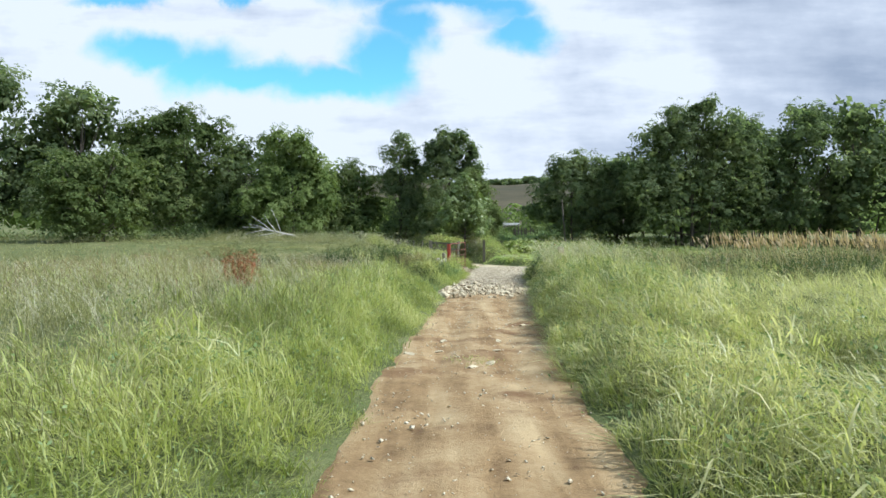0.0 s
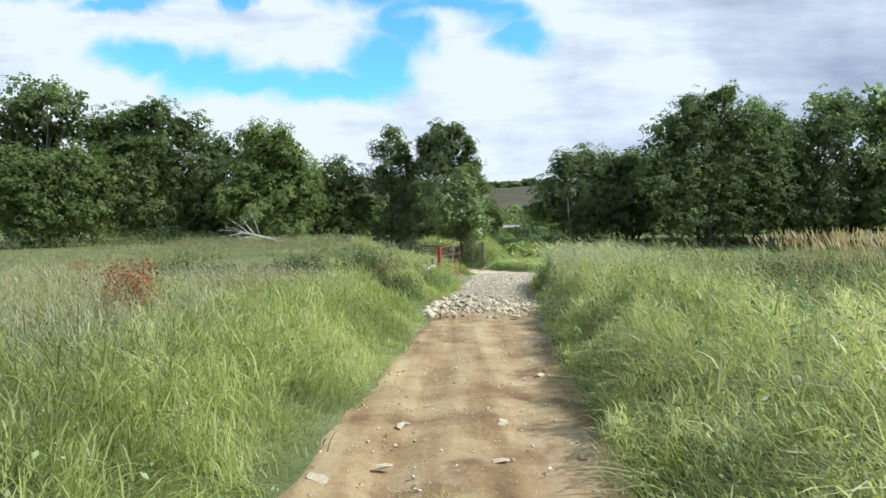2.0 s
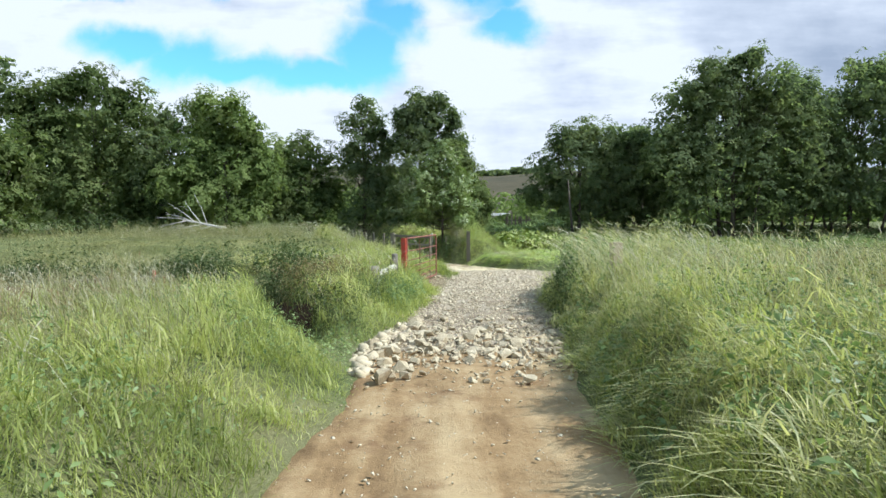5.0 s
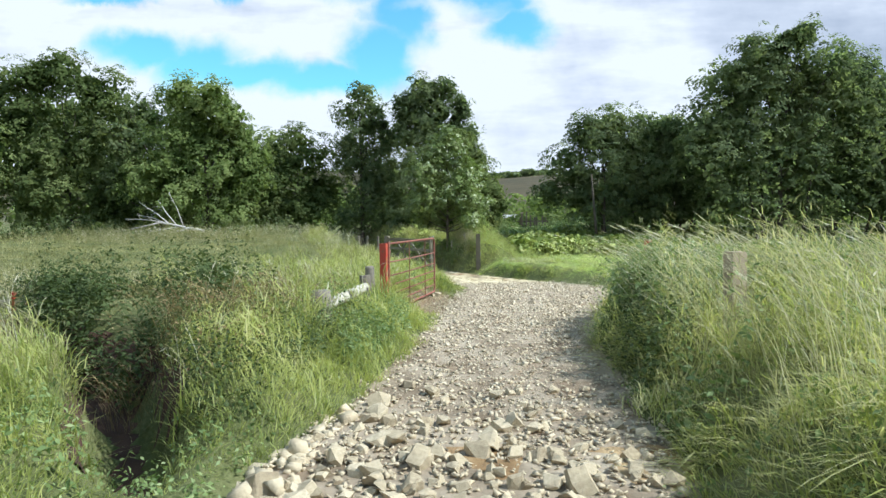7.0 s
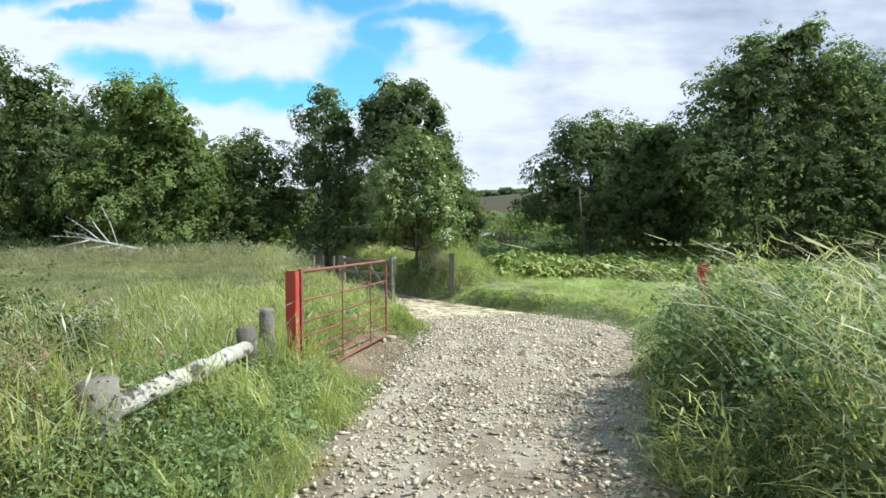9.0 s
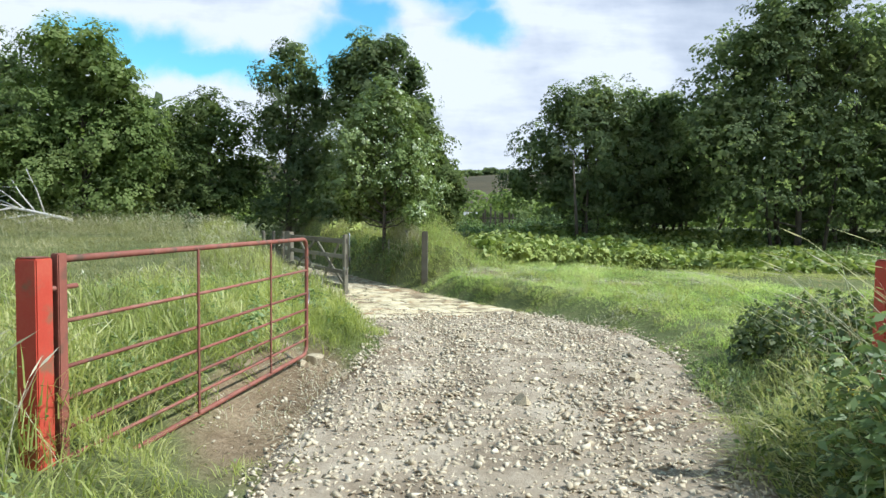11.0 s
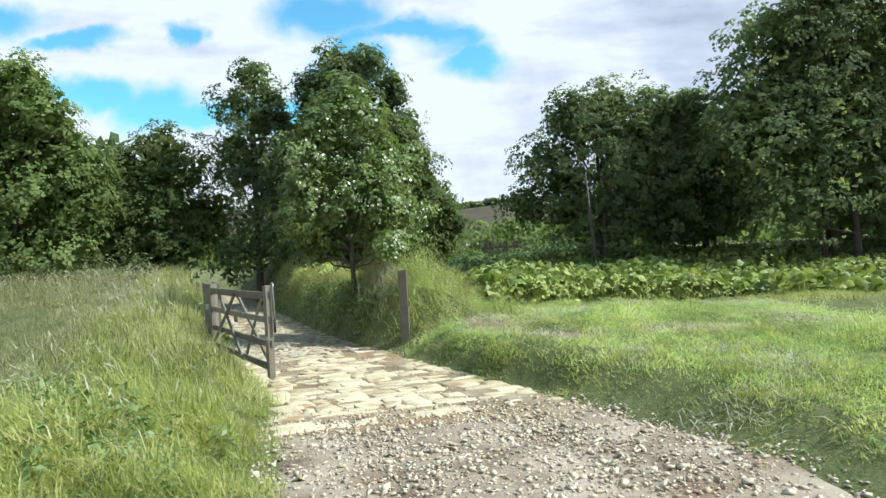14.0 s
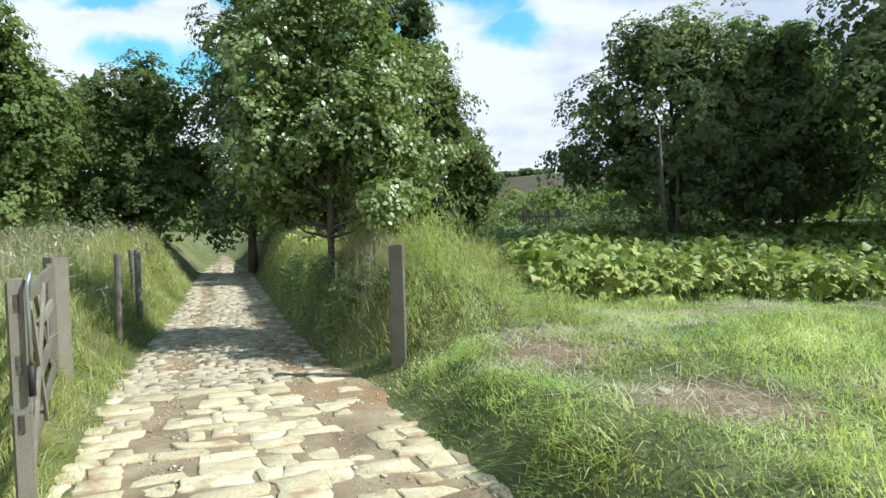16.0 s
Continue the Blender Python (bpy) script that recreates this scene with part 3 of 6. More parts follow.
def tree(x, y, top, wide, low, leaves, size, mat, seed, label, shape="round", airy=0.0, trunk=0.16, base=None, lobes=None, deep=0.5, stems=1, skirt=0.0):
    """A broadleaved tree: tapered trunk, limbs that reach the lobes, and sprays of leaves that overlap like shelves, with gaps between them."""
    rng = np.random.default_rng(seed)
    leaves = int(leaves * 0.79)
    zb = float(height(x, y)) if base is None else base
    ob = thing("tree", x, y, zb, label, "tree", "trees round the meadow")
    H = top - zb
    B = []
    if lobes is None:
        B = [(a, q, b, r) for a, b, r, q in own_lobes(H, wide, low, shape, random.Random(seed))]
    else:
        for a, b, r in lobes:
            b = b - zb
            B.append((a, rng.uniform(-0.5, 0.5) * deep * max(wide - 2 * r, 0.2) * (1.15 - 0.95 * min(b / H, 1.0)), b, r))
    # smaller lobes bridge neighbours, so that the crown is one mass
    own = list(B)
    for i in range(len(own)):
        for j in range(i):
            p, q = np.array(own[i]), np.array(own[j])
            gap_ij = np.linalg.norm(p[:3] - q[:3])
            if 0.7 * (p[3] + q[3]) < gap_ij < 1.25 * (p[3] + q[3]) and rng.random() > 0.25 + airy:
                f = rng.uniform(0.35, 0.65)
                c = p * f + q * (1 - f)
                B.append((*c[:3], 0.72 * min(p[3], q[3])))
    L = np.array(B)
    count = leaves // SPRAY
    wt = L[:, 3] ** 2
    home = L[rng.choice(len(L), count, p=wt / wt.sum())]
    d = rng.normal(size=(count, 3)) + np.array([0, 0, 0.25])
    d /= np.linalg.norm(d, axis=1, keepdims=True)
    deepness = 1.0 - 0.50 * rng.random(count) ** 1.8 + 0.16 * (rng.random(count) > 0.82) * rng.random(count)
    C = home[:, :3] + d * (home[:, 3] * deepness)[:, None] * np.array([1.05, 1.05, 0.95])
    span = float(np.mean(L[:, 3]))
    for wave in (1.9, 1.0, 0.5):
        k3, ph = rng.normal(size=(3, 3)) * (2.6 / (span * wave)), rng.uniform(0, 6.28, 3)
        C = C + np.sin(C @ k3 + ph) * (0.085 * span * wave)
    up = d * 0.55 + np.array([0, 0, 0.62]) + rng.normal(size=(count, 3)) * 0.30
    up /= np.linalg.norm(up, axis=1, keepdims=True)
    size = size * 0.94
    reach = np.clip(size * rng.uniform(1.5, 3.0, count), 0.10, 0.34 * home[:, 3] + 0.10)
    # leaves of each spray lie in a drooping disc
    Cr, Ur, Rr = (np.repeat(v, SPRAY, axis=0) for v in (C, up, reach))
    n = len(Cr)
    flat = rng.normal(size=(n, 3))
    flat -= Ur * np.sum(flat * Ur, axis=1, keepdims=True)
    flat *= (rng.random(n) ** 0.5 / np.maximum(np.linalg.norm(flat, axis=1), 1e-6))[:, None]
    far = np.linalg.norm(flat, axis=1)
    P = Cr + flat * Rr[:, None] + Ur * (rng.normal(0, 0.16, n) * Rr)[:, None]
    P[:, 2] -= 0.28 * far ** 2 * Rr
    N = Ur * 0.75 + np.repeat(d, SPRAY, axis=0) * 0.55 + flat * 0.40 + rng.normal(size=(n, 3)) * 0.24
    # a sparse inner mass closes the crown
    inner = int(n * 0.17 * (1 - airy))
    lb = L[rng.integers(0, len(L), inner)]
    ball = rng.normal(size=(inner, 3))
    ball *= (rng.random(inner) ** 0.4 / np.linalg.norm(ball, axis=1))[:, None]
    P = np.concatenate([P, lb[:, :3] + ball * lb[:, 3:] * 0.66])
    N = np.concatenate([N, rng.normal(size=(inner, 3)) + np.array([0, 0, 0.5])])
    big = np.concatenate([np.full(n, size), np.full(inner, size * 2.2)])
    keep = P[:, 2] > np.maximum(0.05, skirt * (0.35 + 1.1 * lattice(P[:, 0] + x, P[:, 1] + y, 0.8, seed)))
    P, N, big = P[keep], N[keep], big[keep]
    V, q = leaf_cards(P, N, big, rng, 0.36)
    put("crown", fast_mesh("crown", V, q, None, mat), ob)
    bendx, bendy = rng.normal(0, 0.02, 2) * H
    tp = [(bendx * k * k, bendy * k * k, -0.70 + (H * 0.84 + 0.70) * k) for k in (0, 0.12, 0.3, 0.5, 0.7, 0.86, 1.0)]
    runs = [(tp, [trunk * f for f in (1.25, 1.0, 0.82, 0.6, 0.38, 0.2, 0.05)])]
    for k in range(stems - 1):
        a = rng.uniform(0, 6.28)
        ox, oy, out = math.cos(a), math.sin(a), wide * rng.uniform(0.10, 0.38)
        runs.append(([(ox * out * 0.55, oy * out * 0.55, -0.5), (ox * out * 0.7, oy * out * 0.7, H * 0.12), (ox * out, oy * out, H * 0.45)], [trunk * 0.62, trunk * 0.5, trunk * 0.2]))
    for a, oy, b, r in own:
        f = float(np.clip(b / H * 0.62, 0.08, 0.80))
        s0 = Vector((bendx * f * f, bendy * f * f, H * 0.84 * f))
        e = Vector((a, oy, b))
        m1 = s0.lerp(e, 0.5) + Vector(rng.normal(0, 0.06, 3)) * r + Vector((0, 0, -0.02 * H))
        r0 = trunk * (0.46 - 0.22 * f)
        runs.append(([s0, m1, e], [r0, r0 * 0.65, r0 * 0.25]))
        for _ in range(3):
            t2 = e + Vector(rng.normal(size=3)).normalized() * r * 0.9
            runs.append(([m1.lerp(e, 0.6), e.lerp(t2, 0.5), t2], [r0 * 0.35, r0 * 0.22, r0 * 0.06]))
    tubes("trunk", runs, M_BARK, ob, sides=5)
    return ob


# ---------- trees ----------
ALDER = "dark green alder with a dense uneven crown at the meadow's edge"
BROAD = "broad leafy green tree with branches low to the grass"
for tx, ty, tz, tw, tl, tm, ts, sh, tn, sz in (
        (-43.0, 62.0, 17.0, 14.0, 0.3, M_LEAF_DARK, 21, "round", 17000, 0.36), (-34.5, 63.0, 14.8, 12.0, 0.2, M_LEAF_DARK, 22, "round", 19000, 0.31),
        (-26.5, 51.5, 7.6, 10.5, 0.0, M_LEAF_MID, 23, "round", 30000, 0.20), (-17.4, 60.0, 9.6, 9.0, 0.0, M_LEAF_DARK, 25, "round", 28000, 0.18),
        (-29.0, 70.0, 12.0, 13.0, 0.0, M_LEAF_DARK, 28, "round", 7000, 0.5), (-15.0, 67.0, 8.4, 13.0, 0.0, M_LEAF_DARK, 29, "round", 8000, 0.40),
        (-53.0, 58.0, 16.0, 15.0, 0.1, M_LEAF_DARK, 30, "round", 12000, 0.42)):
    tree(tx, ty, tz, tw, tl, tn, sz, tm, ts, BROAD, sh)
tree(-23.3, 60.0, 12.9, 11.0, 0.1, 46000, 0.19, M_LEAF_MID, 24, BROAD, lobes=(
    (-0.1, 11.0, 1.9), (-2.9, 10.3, 2.0), (-5.0, 9.7, 1.8), (2.7, 9.2, 2.2), (-1.7, 6.6, 3.6), (3.3, 5.6, 3.2), (-4.7, 5.1, 3.0), (0.4, 2.5, 3.2), (4.2, 2.2, 2.4)))
tree(-12.6, 55.5, 9.9, 7.5, 0.1, 44000, 0.16, M_LEAF_ASH, 26, "light green ash tree leaning over the field", lobes=(
    (-1.2, 8.5, 1.5), (0.6, 8.3, 1.4), (1.7, 7.1, 1.4), (2.1, 5.5, 1.4), (-1.9, 5.8, 2.1), (0.5, 4.3, 2.3), (2.4, 3.4, 1.3), (-1.4, 2.2, 1.9), (1.4, 1.8, 1.7), (-3.2, 3.6, 1.6)))
tree(-7.9, 58.9, 7.5, 6.0, 0.0, 32000, 0.14, M_LEAF_MID, 27, "low spreading hawthorn with open branches", airy=0.3, lobes=(
    (-0.2, 6.3, 1.1), (-1.4, 5.3, 1.4), (1.1, 5.3, 1.4), (-0.4, 3.5, 2.0), (1.9, 3.3, 1.3), (-2.6, 2.6, 1.4), (0.6, 1.7, 1.5), (-1.2, 1.3, 1.4)))
tree(-3.7, 57.6, 9.9, 4.0, 0.0, 26000, 0.15, M_LEAF_DARK, 41, "tall airy alder with gaps in its crown", airy=0.12, base=-0.1, lobes=(
    (0.1, 8.9, 1.0), (-0.6, 7.7, 1.1), (0.8, 7.8, 1.0), (0.1, 6.2, 1.5), (-0.9, 5.0, 1.2), (1.0, 4.7, 1.3), (0.1, 2.7, 1.6), (0.9, 1.3, 1.3), (-1.0, 1.2, 1.2), (1.7, 6.2, 0.9), (1.8, 4.0, 1.2), (2.0, 2.2, 1.3)))
tree(0.55, 56.2, 9.9, 5.0, 0.0, 28000, 0.15, M_LEAF_DARK, 42, "tall airy alder with an open bent top", airy=0.15, base=-0.1, lobes=(
    (-0.5, 9.0, 0.95), (1.0, 8.9, 0.95), (-1.5, 7.9, 0.95), (1.9, 8.0, 0.7), (0.2, 7.2, 1.3), (-1.5, 6.3, 1.3), (2.5, 6.3, 0.8), (1.4, 6.4, 0.9), (-0.3, 4.9, 1.8), (-0.9, 2.5, 1.8), (-2.0, 1.2, 1.3)))
tree(3.0, 53.5, 6.6, 4.2, 0.0, 29000, 0.13, M_LEAF_MID, 43, BROAD, base=-0.1, lobes=(
    (-0.7, 5.6, 0.8), (0.15, 4.4, 0.9), (0.8, 2.9, 0.85), (-0.5, 2.9, 1.3), (1.3, 2.1, 0.65), (0.1, 1.4, 1.1), (1.0, 1.2, 0.75), (-1.5, 1.5, 1.2)))
tree(1.45, 43.5, 5.2, 3.4, 0.78, 46000, 0.075, M_LEAF_SMALL, 44, "small leafy green tree with a forked trunk beside the paved track", airy=0.2, trunk=0.062, base=0.22, deep=0.9, lobes=(
    (0.0, 4.60, 0.45), (-0.40, 4.0, 0.65), (0.45, 3.85, 0.65), (0.0, 3.2, 0.95), (-0.95, 3.0, 0.70), (0.95, 2.85, 0.72), (0.5, 2.2, 0.90), (-0.6, 2.1, 0.95), (-1.15, 1.75, 0.60),
    (1.25, 1.85, 0.58), (0.2, 1.5, 0.70), (0.95, 1.30, 0.45), (-0.5, 1.25, 0.55), (0.35, 1.15, 0.45), (-1.0, 1.25, 0.45), (0.8, 1.05, 0.42), (-0.15, 1.0, 0.40), (-0.95, 1.05, 0.40)))
tree(10.9, 56.0, 8.1, 8.0, 0.1, 50000, 0.145, M_LEAF_DARK, 51, ALDER, stems=4, skirt=0.6, lobes=(
    (0.6, 6.8, 1.25), (-1.0, 6.1, 1.4), (2.3, 6.3, 1.45), (3.8, 6.4, 1.1), (-2.0, 4.4, 1.6), (0.5, 4.2, 2.2), (3.3, 4.0, 2.1), (-2.9, 2.7, 1.2), (-0.5, 2.0, 1.7), (2.4, 1.8, 1.7)))
tree(20.2, 53.5, 12.1, 10.5, 0.2, 58000, 0.17, M_LEAF_DARK, 53, ALDER, stems=5, skirt=0.8, lobes=(
    (0.9, 11.0, 1.0), (0.5, 10.0, 1.6), (-1.6, 10.3, 1.3), (-0.6, 8.9, 2.2), (2.6, 9.4, 1.8), (-3.2, 8.3, 1.9), (-4.2, 6.5, 1.8), (-1.0, 6.8, 2.7), (2.2, 6.4, 2.6), (4.2, 8.0, 1.8), (-4.3, 4.0, 2.1),
    (-1.0, 3.8, 2.7), (2.2, 3.3, 2.6), (4.8, 5.2, 2.2), (-3.0, 1.8, 1.9), (0.6, 1.6, 1.9), (4.6, 2.2, 2.0)))
for tx, ty, tz, tw, tl, ts, sh, tn, sz in (
        (15.4, 58.5, 7.4, 7.0, 0.0, 52, "round", 24000, 0.19), (25.3, 57.0, 10.8, 10.5, 0.1, 54, "round", 34000, 0.18), (30.0, 57.0, 12.3, 11.0, 0.1, 55, "round", 34000, 0.19),
        (36.0, 57.0, 12.4, 13.0, 0.1, 56, "round", 18000, 0.34), (45.0, 56.0, 13.0, 13.0, 0.1, 57, "round", 10000, 0.42), (20.0, 66.0, 8.6, 13.0, 0.0, 59, "round", 7000, 0.40),
        (32.0, 68.0, 9.6, 15.0, 0.0, 60, "round", 7000, 0.42)):
    tree(tx, ty, tz, tw, tl, tn, sz, M_LEAF_DARK, ts, ALDER, sh, stems=5, skirt=0.85)


# ---------- grass ----------
def tufts(n, per, x0, x1, y0, y1, radius, where):
    """Blade feet in tufts: tuft centres that pass the test, blades round them."""
    x, y = RNG.uniform(x0, x1, n), RNG.uniform(y0, y1, n)
    ok = where(x, y)
    x, y = np.repeat(x[ok], per), np.repeat(y[ok], per)
    return x + RNG.normal(0, radius, len(x)), y + RNG.normal(0, radius, len(y)), np.arange(len(x)) // per


def middle(y):
    return (road_left(y) + road_right(y)) / 2


def tall(x, y):
    """How high the grass grows, in metres."""
    out = off_road(x, y)
    left = x < middle(y)
    hl = np.interp(y, [0, 12, 19, 22, 24, 27, 34, 38, 45], [0.48, 0.50, 0.50, 0.47, 0.50, 0.50, 0.34, 0.40, 0.50])
    hl = np.maximum(hl, 0.54 * step(-3.2, -4.6, x) * (1 - step(29, 31, y)))
    hl = hl * (1 + 0.25 * step(-2.0, -3.5, x) * step(11, 14, y) * (1 - step(15, 18, y)))
    hl = hl * (1 - 0.38 * step(-1.6, -2.6, x) * step(16.5, 19, y) * (1 - step(21.8, 23, y)))
    hl = np.where((x < -3.0) & (y > 30) & (y < 47), 0.18, hl)
    hr = np.interp(y, [0, 8, 14, 19, 26, 28.5, 30.5], [0.50, 0.54, 0.60, 0.66, 0.80, 0.52, 0.15])
    hr = hr * (1 + 0.25 * np.exp(-((x - 4.2) / 0.7) ** 2 - ((y - 26.0) / 1.3) ** 2))
    hr = hr * (1 + 0.6 * np.exp(-((x - road_right(y) - 0.55) / 0.4) ** 2 - ((y - 37.2) / 1.3) ** 2))
    hr = np.where((y > 41.2) & (x - road_right(y) < 3.1), 0.50 + 0.12 * step(41.6, 42.6, y) * (1 - step(46, 52, y)), hr)
    edge = 0.35 + np.interp(y, [0, 20, 24], [0.22, 0.22, 0.42]) * (~left) * (1 - step(27, 29, y)) + 0.30 * (~left) * step(41.5, 42.3, y) * (1 - step(46, 50, y))
    h = np.where(left, hl, hr) * (edge + (1 - edge) * step(-0.05, np.where(left, 0.7, 1.1), out))
    h = h * (1 + 0.10 * np.exp(-((x + 1.0) / 1.6) ** 2 - ((y - 44.0) / 5.0) ** 2) * left)
    h = h * (1 + 0.25 * np.exp(-((x - 0.25) / 0.5) ** 2 - ((y - 24.6) / 1.2) ** 2))
    h = h * (1 - 0.22 * np.exp(-((x - 3.75) / 0.40) ** 2 - ((y - 22.4) / 0.65) ** 2))
    h = h * (1 - 0.72 * np.exp(-((x + 0.45) / 0.8) ** 4 - ((y - 20.1) / 1.0) ** 4))
    h = h * (1 + 0.9 * np.exp(-((x - 1.55) / 0.45) ** 2 - ((y - 42.95) / 0.6) ** 2))
    h = h * (1 - 0.82 * trodden(x, y))
    h = h * (1 - 0.55 * step(0.60, 0.86, lattice(x, y, 1.45, 26)) * (0.5 + 0.5 * ~left) * (y < 30))
    return h * (0.30 + 0.62 * step(0.12, 0.88, lattice(x, y, 0.9, 21)) + 0.78 * step(0.15, 0.85, lattice(x, y, 2.7, 23))) * (0.8 + 0.4 * lattice(x, y, 0.23, 24))


def worn(x, y):
    return sum(np.exp(-((x - a) / c) ** 2 - ((y - b) / d) ** 2) for a, b, c, d in WORN) * np.clip(2.4 * lattice(x, y, 2.4, 25) - 0.1, 0, 1.4)


def nettled(x, y):
    """Where nettles crowd the grass out, 0 to 1."""
    past = y - np.interp(x, DITCH_X, DITCH_Y)
    return step(0.1, 0.4, past) * (1 - step(2.6, 3.6, past)) * (1 - step(-1.9, -1.1, x)) * step(-11, -9, x) * (1 - (x < -4.7) * (y < 26.9))


def grows(x, y):
    out = off_road(x, y) + 0.30 * (lattice(x, y, 2.1, 22) - 0.5)
    return (out > 0.03) & (RNG.random(len(x)) > ditch(x, y) * 1.35) & (RNG.random(len(x)) > worn(x, y) * 2.4) & (RNG.random(len(x)) > 0.9 * trodden(x, y)) & (RNG.random(len(x)) > 0.85 * nettled(x, y))


def sward(name, x, y, tuft, mat, label, width, scale=1.0, segs=2, lean=(-0.2, 0.0), curl=0.6, tier=0.6, wild=0.38, reach=0.27):
    """Blades whose feet stand at different heights in the sward, so that their tips make its top."""
    n = tuft.max() + 1
    full = tall(x, y) * scale * RNG.uniform(0.60, 1.22, n)[tuft]
    push = RNG.normal(0, wild, (n, 2))[tuft]
    h = np.minimum(full, RNG.uniform(0.55, 1.15, len(x)) * reach)
    z = height(x, y) - 0.03 + (full - h) * RNG.random(len(x)) ** (1.0 - tier)
    tagged(put(name, blades(name, x, y, h, width * RNG.uniform(0.6, 1.35, len(x)), mat, lean, curl * 0.8, segs, z, push)), label, "grass", kind="stuff")


def by_road(a, b, side, y0=-9, y1=99):
    return lambda x, y: grows(x, y) & (off_road(x, y) > a) & (off_road(x, y) < b) & ((x < middle(y)) if side < 0 else (x > middle(y))) & (y > y0) & (y < y1)


sward("verge_grass", *tufts(19000, 10, -5, 3, 1.5, 34, 0.06, by_road(-0.1, 2.6, -1)), M_LUSH, "fresh green grass beside the track's edge", 0.0075, 0.85, 2, (-0.05, -0.05), 0.7, 0.66, 0.42, 0.19)
sward("verge_grass", *tufts(7000, 10, 0.5, 8, 1.5, 30, 0.07, by_road(-0.04, 2.6, 1)), M_LUSH, "fresh green grass mixed into the windswept verge", 0.0095, 0.86, 2, (-0.55, -0.15), 1.0, 0.66, 0.55, 0.19)
sward("verge_grass", *tufts(8000, 10, 0.5, 8, 1.5, 30, 0.07, by_road(-0.04, 2.6, 1)), M_WIND, "tall windswept green grass beside the track's edge", 0.0095, 0.90, 2, (-0.60, -0.15), 1.0, 0.66, 0.55, 0.19)
sward("verge_hay", *tufts(3000, 9, 0.5, 8, 1.5, 30, 0.07, by_road(0.3, 3.4, 1)), M_GRASS, "pale yellowing grass mixed into the tall verge", 0.007, 1.0, 2, (-0.60, 0.0), 0.9, 0.7, 0.5, 0.20)
sward("verge_fill", *tufts(16000, 10, -5, 3, 1.5, 34, 0.10, by_road(0.0, 3.0, -1)), M_LUSH, "dense short grass filling the verge", 0.0095, 0.66, 1, (0.0, 0.0), 0.9, 0.35)
sward("verge_fill", *tufts(16000, 10, 0.5, 8, 1.5, 30, 0.10, by_road(0.0, 3.2, 1)), M_WIND, "dense grass filling the tall verge", 0.009, 0.60, 1, (-0.45, 0.0), 0.8, 0.35)
sward("verge_edge", *tufts(9000, 10, 0.5, 6, 1.5, 29, 0.05, by_road(-0.06, 0.38, 1)), M_LUSH, "dense grass hanging over the track's shaded edge", 0.011, 0.80, 1, (-0.30, -0.05), 0.7, 0.4, 0.4, 0.26)
sward("bank_grass", *tufts(8000, 10, -6, 5, 40.8, 56, 0.07, by_road(-0.05, 3.3, 1, 40.8)), M_LUSH, "long grass on the bank by the small tree", 0.009, 0.85, 2, (-0.25, -0.15), 0.8, 0.6, 0.45, 0.24)
sward("bank_hay", *tufts(7000, 9, -6, 5, 41.2, 56, 0.07, by_road(0.5, 3.0, 1, 41.2)), M_GRASS, "pale yellow grass on top of the bank", 0.008, 1.0, 2, (-0.25, -0.1), 0.8)
sward("bank_grass", *tufts(6500, 10, -6, 2, 33, 54, 0.07, by_road(-0.05, 2.6, -1, 33)), M_LUSH, "long yellowing grass on the bank behind the timber gate", 0.009, 0.95, 2, (0.05, -0.1), 0.8, 0.6, 0.45, 0.24)
sward("bank_hay", *tufts(4600, 9, -6, 2, 36, 54, 0.08, by_road(0.35, 3.0, -1, 36)), M_GRASS, "pale yellow hay on the bank behind the timber gate", 0.009, 1.05, 2, (-0.1, -0.1), 0.8)
sward("bank_hay", *tufts(170, 14, 1.6, 2.7, 41.8, 43.8, 0.07, by_road(0.2, 1.3, 1, 41.8, 43.8)), M_STRAW, "dry yellow grass between the small tree and the gate post", 0.007, 1.0, 3, (-0.35, -0.25), 1.1, 0.7, 0.5, 0.24)
sward("verge_hay", *tufts(5000, 9, -5, 3, 1.5, 24, 0.08, by_road(0.9, 3.4, -1, -9, 19)), M_GRASS, "yellowing grass mixed into the verge", 0.0075, 1.0, 2, (-0.15, 0.0), 0.7, 0.7, 0.4, 0.20)
sward("verge_hay", *tufts(1400, 9, 2.5, 7.5, 17, 27.5, 0.08, by_road(0.5, 3.5, 1, 17, 27.5)), M_WIND, "pale lodged grass on top of the tall verge", 0.0075, 1.05, 3, (-0.60, -0.1), 1.1, 0.85, 0.5, 0.20)
sward("gate_grass", *tufts(4200, 9, -4, 1.8, 27.9, 34.5, 0.07, by_road(0.3, 5.5, -1, 27.9, 34.5)), M_LUSH, "lush green grass behind the red gate", 0.0090, 1.15, 2, (-0.1, -0.05), 0.8, 0.6, 0.5, 0.22)
sward("bold_blades", *tufts(1900, 5, 0.8, 8, 1.5, 19, 0.05, by_road(0.05, 4.0, 1, -9, 19)), M_WIND, "broad bright blades arching out of the windswept verge", 0.0125, 1.06, 3, (-0.75, -0.15), 0.9, 0.85, 0.5, 0.34)
sward("bold_blades", *tufts(2600, 5, -5, 2, 1.5, 27, 0.05, by_road(0.05, 3.6, -1, -9, 27)), M_LUSH, "broad bright blades standing out of the verge", 0.0115, 1.06, 3, (-0.20, -0.10), 0.9, 0.85, 0.5, 0.30)
sward("verge_tussocks", *tufts(1500, 18, 2.0, 8, 12, 28, 0.07, lambda x, y: by_road(0.0, 3.4, 1, 12, 28)(x, y) & (lattice(x, y, 1.1, 98) > 0.55)), M_LUSH, "coarse bright tussocks standing out of the windswept verge", 0.011, 0.90, 3, (-0.35, -0.25), 1.3, 0.7, 0.6, 0.16)
